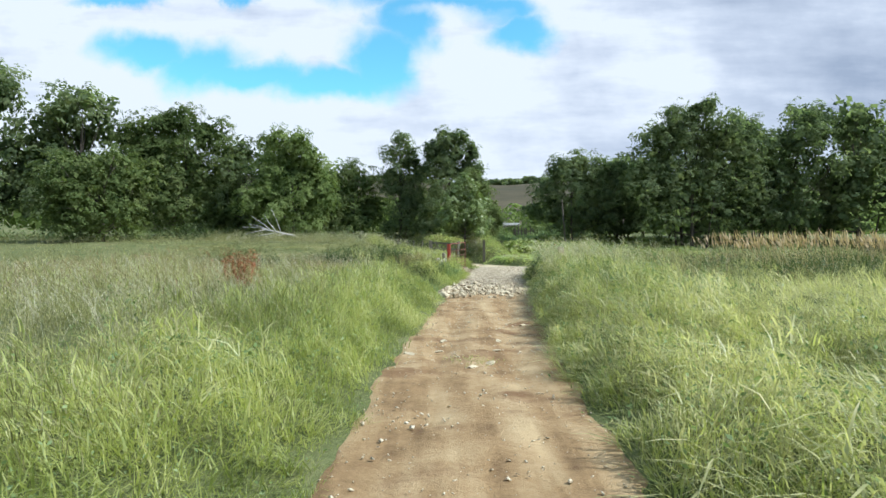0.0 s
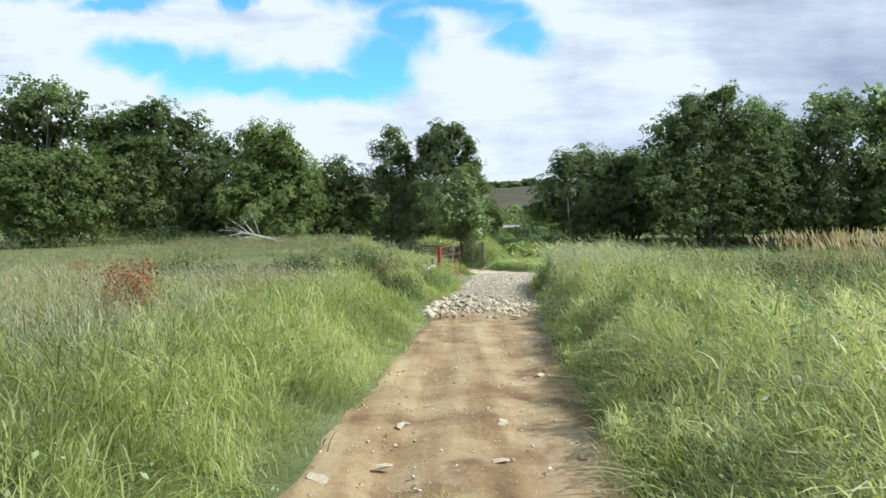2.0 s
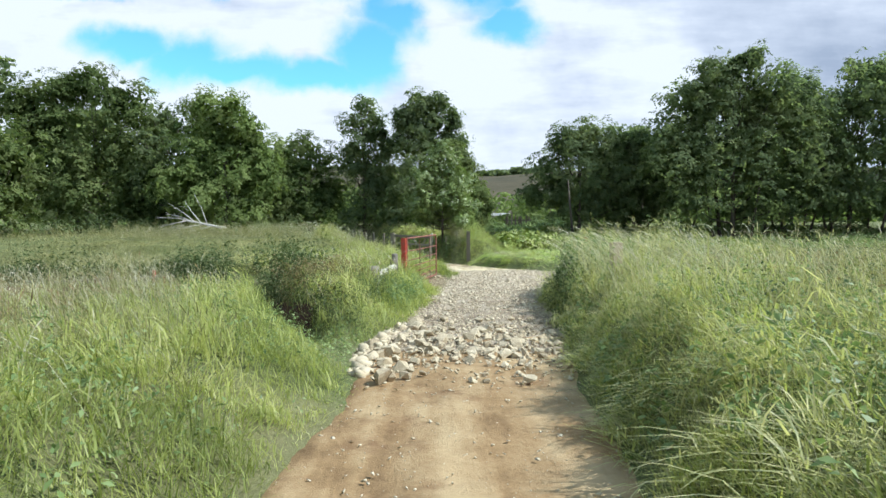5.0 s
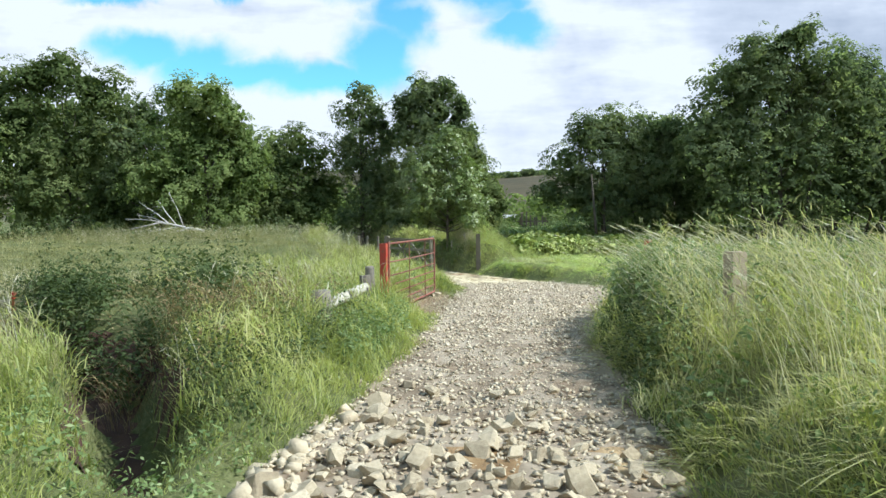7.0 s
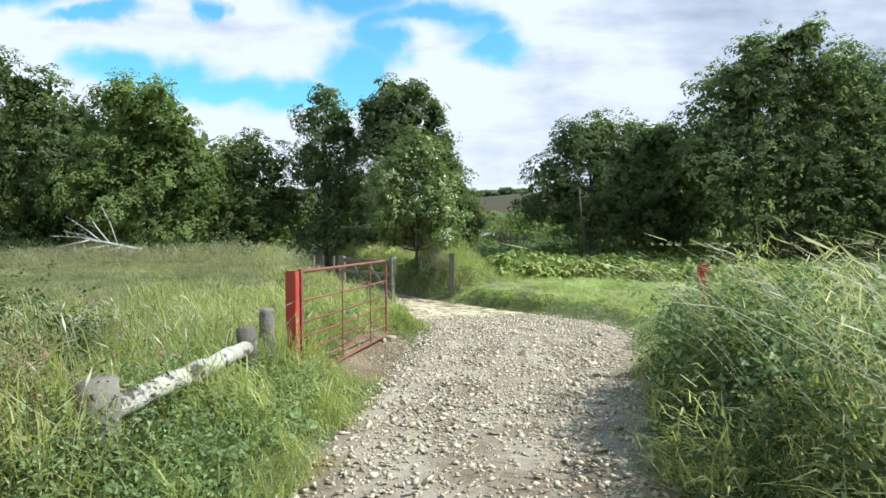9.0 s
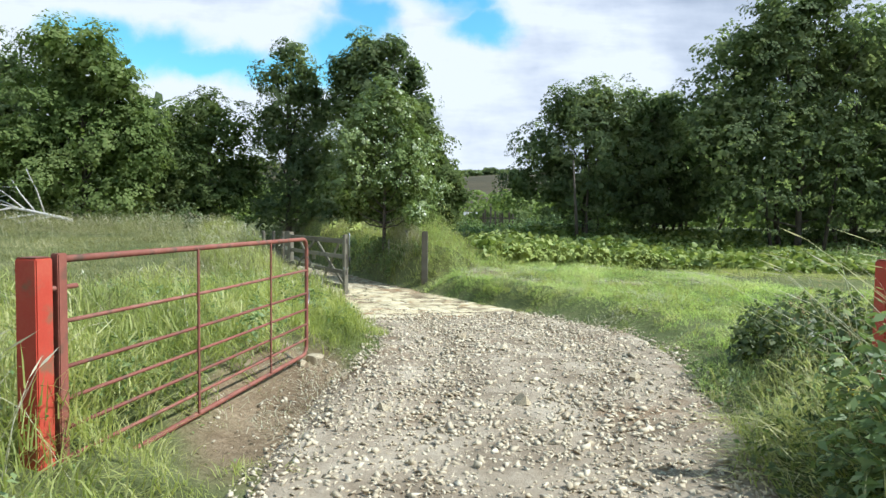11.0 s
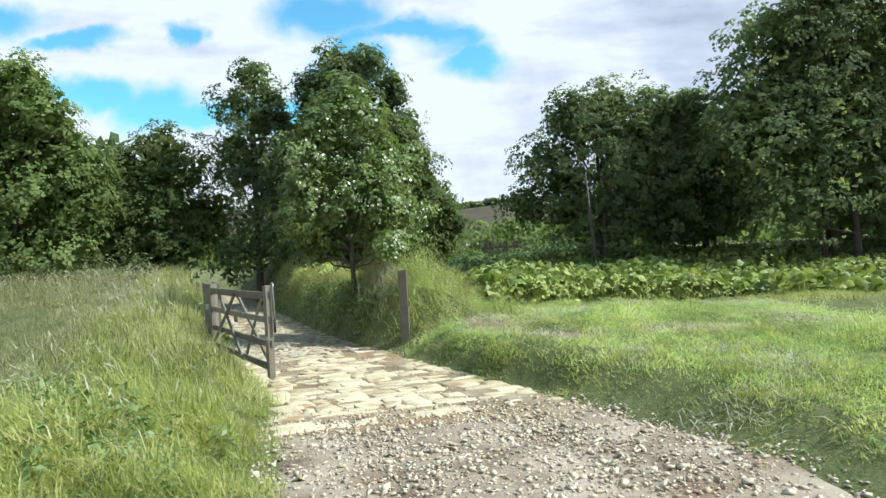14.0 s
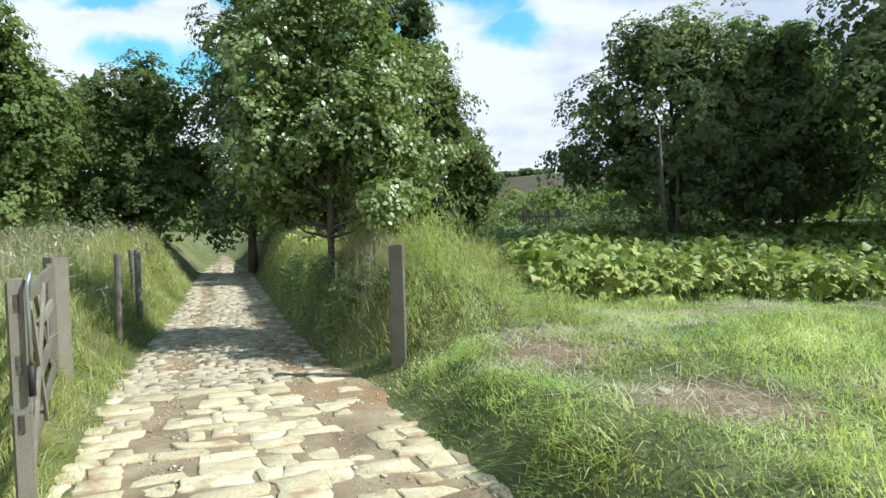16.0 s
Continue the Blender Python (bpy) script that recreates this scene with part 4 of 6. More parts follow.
sward("rough_grass", *tufts(6500, 6, -4, 9, 45.5, 62, 0.10, by_road(2.3, 8, 1, 45.5, 62)), M_LUSH, "rough grass between the bank and the butterbur bed", 0.018, 2.2, 1, (-0.1, 0.0), 0.8)
sward("bank_fill", *tufts(11000, 10, -6, 2, 33, 54, 0.09, by_road(0.0, 2.4, -1, 33)), M_LUSH, "green grass filling the bank", 0.012, 0.75, 1, (0.05, -0.1), 0.9, 0.25)
sward("short_grass", *tufts(28000, 8, 2.5, 13, 29.5, 46.5, 0.07, by_road(0.0, 9, 1, 29.5, 46.5)), M_LAWN, "short tufted green grass beside the gravel", 0.0085, 0.95, 1, (-0.05, -0.05), 1.0, 0.5, 0.5, 0.085)
sward("lawn_tufts", *tufts(9000, 14, 2.5, 12, 29.5, 46, 0.08, lambda x, y: by_road(0.1, 8, 1, 29.5, 46)(x, y) & (lattice(x, y, 1.3, 91) > 0.55)), M_LAWN, "taller rough tufts standing in the short grass", 0.0085, 1.7, 1, (-0.1, 0.0), 0.9, 0.5, 0.6, 0.12)
sward("lawn_clumps", *tufts(2600, 16, 2.5, 10, 29.5, 45, 0.07, lambda x, y: by_road(0.0, 6, 1, 29.5, 45)(x, y) & (lattice(x, y, 0.9, 96) > 0.50)), M_LUSH, "coarse green tussocks standing out of the short grass", 0.009, 2.0, 2, (-0.15, -0.05), 0.9, 0.5, 0.6, 0.16)
sward("lawn_clumps", *tufts(900, 16, 2.0, 6, 31, 41.5, 0.06, lambda x, y: by_road(-0.05, 0.9, 1, 31, 41.5)(x, y) & (lattice(x, y, 1.2, 99) > 0.42)), M_LUSH, "rough tufts hanging over the edge of the gravel", 0.009, 1.5, 2, (-0.35, -0.10), 1.0, 0.5, 0.6, 0.12)
sward("rough_grass", *tufts(5200, 8, 5, 19, 43.5, 50.5, 0.10, lambda x, y: grows(x, y) & (off_road(x, y) > 3.2) & (off_road(x, y) < 17)), M_LUSH, "rough green grass in front of the butterbur bed", 0.014, 1.0, 1, (-0.1, 0.0), 0.9, 0.5, 0.5, 0.18)
sward("lawn_hay", *tufts(7500, 8, 2.5, 12, 29.5, 46, 0.09, lambda x, y: by_road(0.1, 8, 1, 29.5, 46)(x, y) & (lattice(x, y, 0.55, 92) > 0.46)), M_GRASS, "dry yellow patches in the short grass", 0.007, 1.1, 1, (-0.1, 0.0), 1.0, 0.5, 0.6, 0.10)
sward("meadow_grass", *tufts(19000, 9, -14, 3, 3, 32, 0.11, by_road(1.8, 14, -1)), M_GRASS, "long yellowing meadow grass", 0.0115, 0.95, 1, (-0.15, 0.0), 0.7, 0.6, 0.4, 0.24)
sward("meadow_green", *tufts(9000, 9, -14, 3, 3, 32, 0.13, lambda x, y: by_road(1.8, 14, -1)(x, y) & (lattice(x, y, 0.42, 93) > 0.52)), M_LUSH, "greener swathes in the meadow grass", 0.011, 0.92, 1, (-0.10, 0.0), 0.7, 0.6, 0.4, 0.22)
sward("meadow_grass", *tufts(9000, 9, 1, 18, 14.5, 30, 0.11, by_road(1.8, 15, 1, 14.5)), M_GRASS, "long windswept meadow grass going to seed", 0.0105, 0.95, 1, (-0.85, 0.0), 0.7, 0.6, 0.45, 0.27)
sward("meadow_grass", *tufts(8000, 9, 1, 18, 3, 15, 0.11, by_road(1.8, 15, 1, 3, 15)), M_WIND, "pale green windswept meadow grass", 0.0105, 0.95, 2, (-0.80, 0.0), 0.9, 0.6, 0.45, 0.24)
sward("meadow_green", *tufts(9000, 9, 1, 18, 3, 30, 0.13, lambda x, y: by_road(1.8, 15, 1)(x, y) & (lattice(x, y, 0.42, 94) > 0.50)), M_WIND, "greener swathes in the windswept meadow", 0.0095, 0.92, 1, (-0.80, 0.0), 0.7, 0.6, 0.45, 0.26)
sward("field_grass", *tufts(21000, 6, -18, 1, 28, 57, 0.12, by_road(3.2, 20, -1, 28)), M_GRASS, "pale summer grass in the field behind the gate", 0.015, 1.25, 1, (-0.15, 0.0), 0.8, 0.6, 0.4, 0.22)
sward("far_grass", *tufts(28000, 4, -45, 48, 12, 64, 0.25, lambda x, y: grows(x, y) & (off_road(x, y) > 11)), M_GRASS, "long grass at the far side of the meadow", 0.034, 1.05, 1, (-0.2, 0.0), 0.7, 0.25)


def herbs(name, x, y, tuft, size, mat, label):
    """Small leaves among the blades, near their tips."""
    z = height(x, y) + tall(x, y) * RNG.uniform(0.15, 0.85, len(x))
    N = RNG.normal(0, 0.6, (len(x), 3)) + np.array([0.25, -0.1, 0.8])
    V, q = leaf_cards(np.stack([x, y, z], -1), N, size * RNG.uniform(0.5, 1.4, len(x)), RNG, 0.24)
    tagged(put(name, fast_mesh(name, V, q, None, mat)), label, "plants", kind="stuff")


herbs("verge_herbs", *tufts(4000, 8, -4, 3, 1.5, 34, 0.09, by_road(0.0, 2.4, -1)), 0.026, M_HERB, "small leafy herbs among the verge grass")
herbs("verge_herbs", *tufts(5500, 8, 0.5, 8, 1.5, 30, 0.09, by_road(0.0, 3.4, 1)), 0.040, M_HERB, "small leafy herbs among the tall verge grass")
herbs("lawn_herbs", *tufts(3800, 9, 2.5, 12, 30, 45, 0.09, by_road(0.1, 8, 1, 30, 45)), 0.028, M_HERB, "clover and plantain among the short grass")
herbs("bank_herbs", *tufts(4000, 8, -6, 5, 40.8, 54, 0.09, by_road(0.0, 2.8, 1, 40.8)), 0.030, M_LUSH, "leafy herbs on the bank by the small tree")

hx, hy, _ = tufts(2200, 14, 3.5, 11, 33.5, 44, 0.14, lambda x, y: (off_road(x, y) > 0.2) & ((worn(x, y) > 0.12) | (lattice(x, y, 0.7, 95) > 0.66)))
tagged(put("cut_hay", blades("cut_hay", hx, hy, RNG.uniform(0.03, 0.16, len(hx)), np.full(len(hx), 0.007), M_STRAW, (0, 0), 2.6, 2, height(hx, hy) + 0.02)), "dry cut hay lying on bare patches of the lawn", "grass", kind="stuff")
gx, gy = RNG.normal(1.1, 0.30, 700), RNG.uniform(28.6, 31.5, 700)
tagged(put("trodden_straw", blades("trodden_straw", gx, gy, RNG.uniform(0.02, 0.12, 700), np.full(700, 0.006), M_STRAW, (0, 0), 2.8, 2, height(gx, gy) + 0.012)), "trodden straw on the bare soil by the gate", "grass", kind="stuff")
tx, ty = RNG.normal(0.42, 0.13, 260), RNG.normal(8.25, 0.16, 260)
tagged(put("track_tuft", blades("track_tuft", tx, ty, RNG.uniform(0.03, 0.08, 260), np.full(260, 0.008), M_LUSH, (0, 0), 1.0, 1, road_z(ty) - 0.01)), "thin tuft of grass in the middle of the track", "grass", kind="stuff")


def seedheads(name, x, y, h, mat, label, lean, plume=0.12, fat=0.012, arch=1.0):
    """Thin stalks that end in pale plumes."""
    n = len(x)
    z = height(x, y)
    b = np.stack([RNG.normal(lean[0], 0.10 + 0.26 * arch, n), RNG.normal(lean[1], 0.10 + 0.26 * arch, n)], -1) * h[:, None]
    foot = np.stack([x, y, z], -1)
    mid, neck, tip = foot.copy(), foot.copy(), foot.copy()
    for p, u in ((mid, 0.55), (neck, 0.86)):
        p[:, :2] += b * u ** 1.7
        p[:, 2] += h * u * (1 - 0.15 * u)
    nod = neck - mid
    nod[:, :2] *= 1 + 0.5 * arch
    nod[:, 2] *= 1 - arch * RNG.uniform(0.1, 1.2, n)
    tip = neck + nod / np.linalg.norm(nod, axis=1, keepdims=True) * plume * RNG.uniform(0.7, 1.3, n)[:, None]
    an = RNG.uniform(0, np.pi, n)
    s = np.stack([np.cos(an), np.sin(an), np.zeros(n)], -1)
    w, c = s * 0.0016, (neck * 0.6 + tip * 0.4)
    V = np.stack([foot - w, foot + w, mid + w, mid - w, neck + w, neck - w, neck, c + s * fat, tip, c - s * fat], 1).reshape(-1, 3)
    o = np.arange(n)[:, None] * 10
    Q = np.concatenate([o + np.array([[0, 1, 2, 3]]), o + np.array([[3, 2, 4, 5]]), o + np.array([[6, 7, 8, 9]])])
    tagged(put(name, fast_mesh(name, V, Q, None, mat)), label, "grass", kind="stuff")


def some(n, x0, x1, y0, y1, where):
    x, y = RNG.uniform(x0, x1, n), RNG.uniform(y0, y1, n)
    ok = where(x, y)
    return x[ok], y[ok]


x, y = some(2700, 2, 15, 3, 29.5, by_road(0.5, 12, 1))
y2 = RNG.random(len(x)) < (0.22 + 0.78 * step(12, 19, y)) * (1 - 0.6 * step(5, 10, off_road(x, y)))
x, y = x[y2], y[y2]
seedheads("seeding_grass", x, y, (0.62 + 0.52 * step(13, 20, y)) * RNG.uniform(0.70, 1.22, len(x)), M_STRAW, "tall pale seeding grass bent by the wind", (-0.40, -0.05), 0.12, 0.0055)
x, y = some(850, 3.2, 6.6, 18.0, 27.0, by_road(0.5, 3.5, 1))
seedheads("seeding_grass", x, y, RNG.uniform(0.90, 1.28, len(x)), M_STRAW, "straw-coloured grass stalks arching over the verge", (-0.40, -0.05), 0.13, 0.006)
x, y = some(480, 3.4, 6.4, 20.5, 27.2, by_road(0.6, 3.2, 1))
seedheads("seeding_grass", x, y, RNG.uniform(1.05, 1.45, len(x)), M_STRAW, "long silvery grass stalks blown over the verge", (-0.75, -0.05), 0.17, 0.009, 0.7)
x, y = some(5200, -14, -2.4, 11, 24, lambda x, y: (lattice(x, y, 0.6, 36) > 0.42) & (ditch(x, y) < 0.4))
seedheads("seeding_grass", x, y, tall(x, y) * RNG.uniform(1.05, 1.5, len(x)), M_DRY, "purplish brown seeding grass in the meadow", (-0.25, 0.0), 0.13, 0.009)
x, y = some(13000, -15, 1, 4, 30, by_road(0.8, 14, -1))
ok = (lattice(x, y, 0.35, 31) > 0.35) & (nettled(x, y) < 0.5) & (RNG.random(len(x)) < 0.15 + step(1.0, 4.0, off_road(x, y)))
seedheads("seeding_grass", x[ok], y[ok], RNG.uniform(0.42, 0.80, ok.sum()), M_STRAW, "pale seeding grass in the meadow", (-0.30, 0.0), 0.10, 0.0055)
x, y = some(4200, -16, 2, 40, 57, by_road(0.9, 18, -1, 40))
ok = (y > 46) | (x > -3.5)
seedheads("seeding_grass", x[ok], y[ok], RNG.uniform(0.55, 0.95, ok.sum()), M_STRAW, "straw-coloured grass along the far hedge", (-0.2, 0.0), 0.14, 0.014)
x, y = some(1500, -5, 1.4, 33, 46, by_road(0.45, 5, -1, 32))
ok = (lattice(x, y, 0.9, 33) > 0.35) & ((x > -2.8) | (y > 44))
seedheads("seeding_grass", x[ok], y[ok], (0.45 + 0.25 * step(38, 43, y[ok])) * RNG.uniform(0.75, 1.2, ok.sum()), M_STRAW, "tall straw-coloured grass on the bank by the timber gate", (-0.15, -0.05), 0.14, 0.009)
x, y = some(1000, -4.5, 0.6, 23.5, 27.5, by_road(0.7, 6, -1))
ok = (lattice(x, y, 0.9, 34) > 0.45) & (nettled(x, y) < 0.5)
seedheads("seeding_grass", x[ok], y[ok], RNG.uniform(0.6, 0.95, ok.sum()), M_STRAW, "pale seeding grass round the log rail", (-0.25, 0.0), 0.13, 0.008)
x, y = some(700, -1, 6, 42.5, 56, by_road(0.7, 2.6, 1, 42.5))
seedheads("seeding_grass", x, y, RNG.uniform(0.5, 0.8, len(x)), M_STRAW, "pale seeding grass on the bank", (-0.2, -0.1), 0.10, 0.007)
x, y = some(3600, 8.2, 26, 16.5, 24, lambda x, y: (y > 17.2 + 0.12 * (x - 8)) & (y < 21 + 0.2 * (x - 8)))
seedheads("reed_bed", x, y, RNG.uniform(1.05, 1.5, len(x)), M_REED, "tan feathery reeds standing above the meadow", (-0.14, 0.0), 0.26, 0.022, 0.1)
x, y = some(9000, 8.2, 26, 16.5, 24, lambda x, y: (y > 17.0 + 0.12 * (x - 8)) & (y < 21.4 + 0.2 * (x - 8)))
tagged(put("reed_leaves", blades("reed_leaves", x, y, RNG.uniform(0.5, 1.0, len(x)), RNG.uniform(0.012, 0.022, len(x)), M_WEED, (-0.15, 0), 0.4)), "dark green reed leaves below the tan heads", "grass", kind="stuff")


# ---------- weeds ----------
def weeds(name, x, y, h, per, size, mat, label, category="weeds", z=None, kind="stuff", spread_by=0.10, slim=0.22):
    """Leafy stems: leaves along each stem, growing smaller upwards."""
    n = len(x)
    z = height(x, y) if z is None else z
    lean = RNG.normal(0, 0.14, (n, 2))
    u = RNG.uniform(0.12, 1.0, (n, per))
    an = RNG.uniform(0, 2 * np.pi, (n, per))
    r = spread_by * (1.15 - 0.7 * u) * RNG.uniform(0.4, 1.3, (n, per))
    hh = h[:, None]
    P = np.stack([x[:, None] + lean[:, :1] * hh * u + np.cos(an) * r, y[:, None] + lean[:, 1:] * hh * u + np.sin(an) * r, z[:, None] + hh * u], -1).reshape(-1, 3)
    N = np.stack([np.cos(an) * 0.7, np.sin(an) * 0.7, np.full_like(an, 0.9)], -1).reshape(-1, 3) + RNG.normal(0, 0.3, (n * per, 3))
    V, q = leaf_cards(P, N, np.repeat(size * RNG.uniform(0.8, 1.2, n), per) * (1.25 - 0.6 * u.ravel()), RNG, slim)
    return tagged(put(name, fast_mesh(name, V, q, None, mat)), label, category, kind=kind)


x, y = some(4200, -11, -0.9, 22.6, 28.4, lambda x, y: (y > np.interp(x, DITCH_X, DITCH_Y) + 0.30) & (lattice(x, y, 0.8, 71) > 0.30) & (x < np.interp(y, [23, 25, 26, 28.4], [-2.2, -1.5, -1.2, -1.8])) & ((x > -4.7) | (y > 26.9)))
weeds("nettle_bank", x, y, (0.58 + 0.60 * lattice(x, y, 1.1, 72)) * RNG.uniform(0.7, 1.1, len(x)) * (1 - 0.35 * step(1.8, 3.4, y - np.interp(x, DITCH_X, DITCH_Y))) * (1 - 0.38 * step(-3.4, -5.5, x)), 24, 0.085, M_WEED, "dark green nettles and willowherb crowding the stream bank")
x, y = some(420, -9, -0.9, 23.5, 28.0, lambda x, y: (y > np.interp(x, DITCH_X, DITCH_Y) + 0.5) & (lattice(x, y, 1.3, 77) > 0.45) & ((x > -4.7) | (y > 26.9)))
weeds("willowherb", x, y, RNG.uniform(0.75, 1.18, len(x)), 30, 0.075, M_WEED, "tall leafy willowherb standing among the nettles")
x, y = some(420, -3.2, 0.0, 21.6, 25.2, lambda x, y: (off_road(x, y) > 0.8) & (ditch(x, y) < 0.5) & (y > np.interp(x, DITCH_X, DITCH_Y)) & (lattice(x, y, 1.2, 97) > 0.4))
weeds("dry_herbs", x, y, RNG.uniform(0.35, 0.72, len(x)), 16, 0.045, M_DRY, "brown dried flower stalks above the ditch")
x, y = some(900, -2.6, -0.4, 22.6, 24.8, lambda x, y: (off_road(x, y) > 0.8) & (lattice(x, y, 1.0, 103) > 0.42))
seedheads("seeding_grass", x, y, RNG.uniform(0.45, 0.80, len(x)), M_DRY, "brown seeding grass hanging over the ditch", (-0.15, -0.15), 0.12, 0.008)
x, y = some(2400, 5.5, 22, 14.5, 26, lambda x, y: (off_road(x, y) > 2.5) & (lattice(x, y, 0.5, 101) > 0.34))
weeds("dry_herbs", x, y, RNG.uniform(0.45, 0.80, len(x)), 16, 0.05, M_DRY, "brown dried sorrel standing in the windswept meadow")
x, y = some(1900, 6, 22, 14.5, 26, lambda x, y: (off_road(x, y) > 3.0) & (lattice(x, y, 0.45, 102) > 0.38))
weeds("meadow_herbs", x, y, RNG.uniform(0.45, 0.75, len(x)), 16, 0.085, M_WEED, "dark leafy swathe in front of the reeds")
x, y = some(520, -0.5, 0.85, 23.3, 26.6, lambda x, y: (off_road(x, y) > 0.25) & (np.abs(x - 0.0) < 0.7))
weeds("rail_weeds", x, y, RNG.uniform(0.22, 0.46, len(x)), 18, 0.055, M_HERB, "fresh leafy weeds round the log rail")
x, y = some(900, -2.6, 0.2, 21.5, 24.6, lambda x, y: (off_road(x, y) > 0.55) & (ditch(x, y) < 0.5) & (y > np.interp(x, DITCH_X, DITCH_Y)))
weeds("ditch_herbs", x, y, RNG.uniform(0.25, 0.55, len(x)), 14, 0.05, M_WEED, "mixed yellowing herbs above the ditch")
x, y = some(150, -1.7, 0.2, 19.3, 21.6, lambda x, y: (off_road(x, y) > 0.2))
weeds("bank_weeds", x, y, RNG.uniform(0.12, 0.28, len(x)), 12, 0.05, M_HERB, "leafy green weeds at the mouth of the ditch")
x, y = some(1300, 1.6, 9, 9.0, 28.5, by_road(0.10, 4, 1))
ok = (lattice(x, y, 0.8, 75) > 0.36) & (RNG.random(len(x)) < 0.25 + step(11, 15, y))
x, y = x[ok], y[ok]
weeds("thistle_clumps", x, y, tall(x, y) * RNG.uniform(0.85, 1.15, len(x)), 22, 0.078, M_HERB, "dark weeds among the tall grass")
# the verge's shaded track side, darkened by a strip of dark-coloured weeds
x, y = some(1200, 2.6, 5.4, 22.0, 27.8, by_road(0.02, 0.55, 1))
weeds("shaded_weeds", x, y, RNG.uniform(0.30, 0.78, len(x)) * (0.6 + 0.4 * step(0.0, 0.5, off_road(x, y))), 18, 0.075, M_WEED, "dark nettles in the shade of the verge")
x, y = some(1100, 2.4, 6.8, 13.0, 27.0, by_road(0.0, 3.2, 1))
ok = lattice(x, y, 0.75, 81) > 0.40
weeds("verge_weeds", x[ok], y[ok], tall(x[ok], y[ok]) * RNG.uniform(0.55, 1.0, ok.sum()), 22, 0.055, M_HERB, "bright leafy herbs growing through the verge grass")
x, y = some(150, 3.7, 4.5, 24.8, 27.0, by_road(0.2, 3, 1))
weeds("thistle_clumps", x, y, RNG.uniform(0.75, 1.02, len(x)), 26, 0.085, M_HERB, "tall leafy weeds before the red gate post")
x, y = some(420, 3.55, 5.2, 23.8, 27.2, by_road(0.2, 3, 1))
weeds("thistle_clumps", x, y, RNG.uniform(0.58, 0.92, len(x)), 26, 0.085, M_HERB, "tall leafy weeds hiding the red gate post")
x, y = some(1500, -4.5, 1.0, 3, 22, by_road(0.4, 5, -1))
ok = lattice(x, y, 0.7, 78) > 0.55
weeds("meadow_herbs", x[ok], y[ok], tall(x[ok], y[ok]) * RNG.uniform(0.7, 1.05, ok.sum()), 14, 0.06, M_HERB, "leafy green herbs in the meadow grass")
x, y = some(700, 3.5, 13, 13, 28, by_road(1.2, 9, 1, 13))
ok = lattice(x, y, 0.55, 79) > 0.60
weeds("meadow_herbs", x[ok], y[ok], RNG.uniform(0.35, 0.7, ok.sum()), 16, 0.07, M_WEED, "dark leafy herbs in the windswept meadow")
x, y = some(900, -2.6, 1.3, 27.6, 34.5, by_road(0.25, 4, -1, 27.6, 34.5))
ok = (lattice(x, y, 0.9, 98) > 0.38) & (worn(x, y) < 0.3) & ((x < 0.18 + (y - 27.4) * 0.224) | (y > 32))
weeds("gate_weeds", x[ok], y[ok], RNG.uniform(0.22, 0.48, ok.sum()), 16, 0.075, M_HERB, "leafy docks and thistles behind the red gate")
x, y = some(1050, 4.8, 8.0, 27.6, 31.2, lambda x, y: ((x - 6.45) / 1.4) ** 2 + ((y - 29.5) / 1.6) ** 2 < 1)
dome = np.sqrt(np.clip(1 - ((x - 6.45) / 1.5) ** 2 - ((y - 29.5) / 1.7) ** 2, 0.05, 1))
weeds("bramble_patch", x, y, (0.18 + 0.50 * dome) * RNG.uniform(0.6, 1.2, len(x)), 22, 0.085, M_BRAMBLE, "dark tangled brambles beside the gravel", slim=0.34)
ok = RNG.random(len(x)) < 0.20
weeds("bramble_leaves", x[ok], y[ok], (0.25 + 0.52 * dome[ok]) * RNG.uniform(0.8, 1.2, ok.sum()), 8, 0.06, M_DRY, "browning leaves on top of the brambles")
x, y = some(60, -5.1, -4.25, 14.7, 15.5, lambda x, y: ((x + 4.68) / 0.42) ** 2 + ((y - 15.1) / 0.4) ** 2 < 1)
weeds("dock_plant", x, y, RNG.uniform(0.60, 0.98, len(x)), 44, 0.06, M_RUST, "rust-red seeding dock plant in the meadow", "plant", kind="stuff", spread_by=0.07)
x, y = some(40, -14.8, -13.8, 31.0, 31.8, lambda x, y: x < 0)
weeds("dock_plant", x, y, RNG.uniform(0.4, 0.6, len(x)), 16, 0.06, M_RUST, "distant rust-red dock plant in the meadow", "plant", kind="stuff", spread_by=0.06)
x, y = some(1300, 8, 32, 50, 60, lambda x, y: y > 49)
weeds("shaded_undergrowth", x, y, RNG.uniform(0.25, 0.55, len(x)), 12, 0.20, M_HERB, "dark undergrowth in the shade below the trees", spread_by=0.35)
x, y = some(1100, -40, 3, 51.5, 57, lambda x, y: (off_road(x, y) > 2.5) & (y > 53 - 0.05 * x))
weeds("hedge_undergrowth", x, y, RNG.uniform(0.5, 1.5, len(x)), 14, 0.22, M_LEAF_DARK, "dark hedge undergrowth along the field edge", spread_by=0.45)
x, y = some(700, 1.6, 14, 54, 64.2, lambda x, y: (x - road_right(y) > 4.0) & (y > 57.2 - 0.2 * (x - 3)))
weeds("hedge_undergrowth", x, y, RNG.uniform(0.4, 1.15, len(x)) * (1 - 0.5 * np.exp(-((x - 7.0) / 2.0) ** 2)), 16, 0.16, M_HERB, "dark low shrubs behind the butterbur bed", spread_by=0.40, slim=0.33)
x, y = some(190, 6, 14, 65.6, 69, lambda x, y: np.abs(x - 0.1 * y + 0.1) > 0.9)
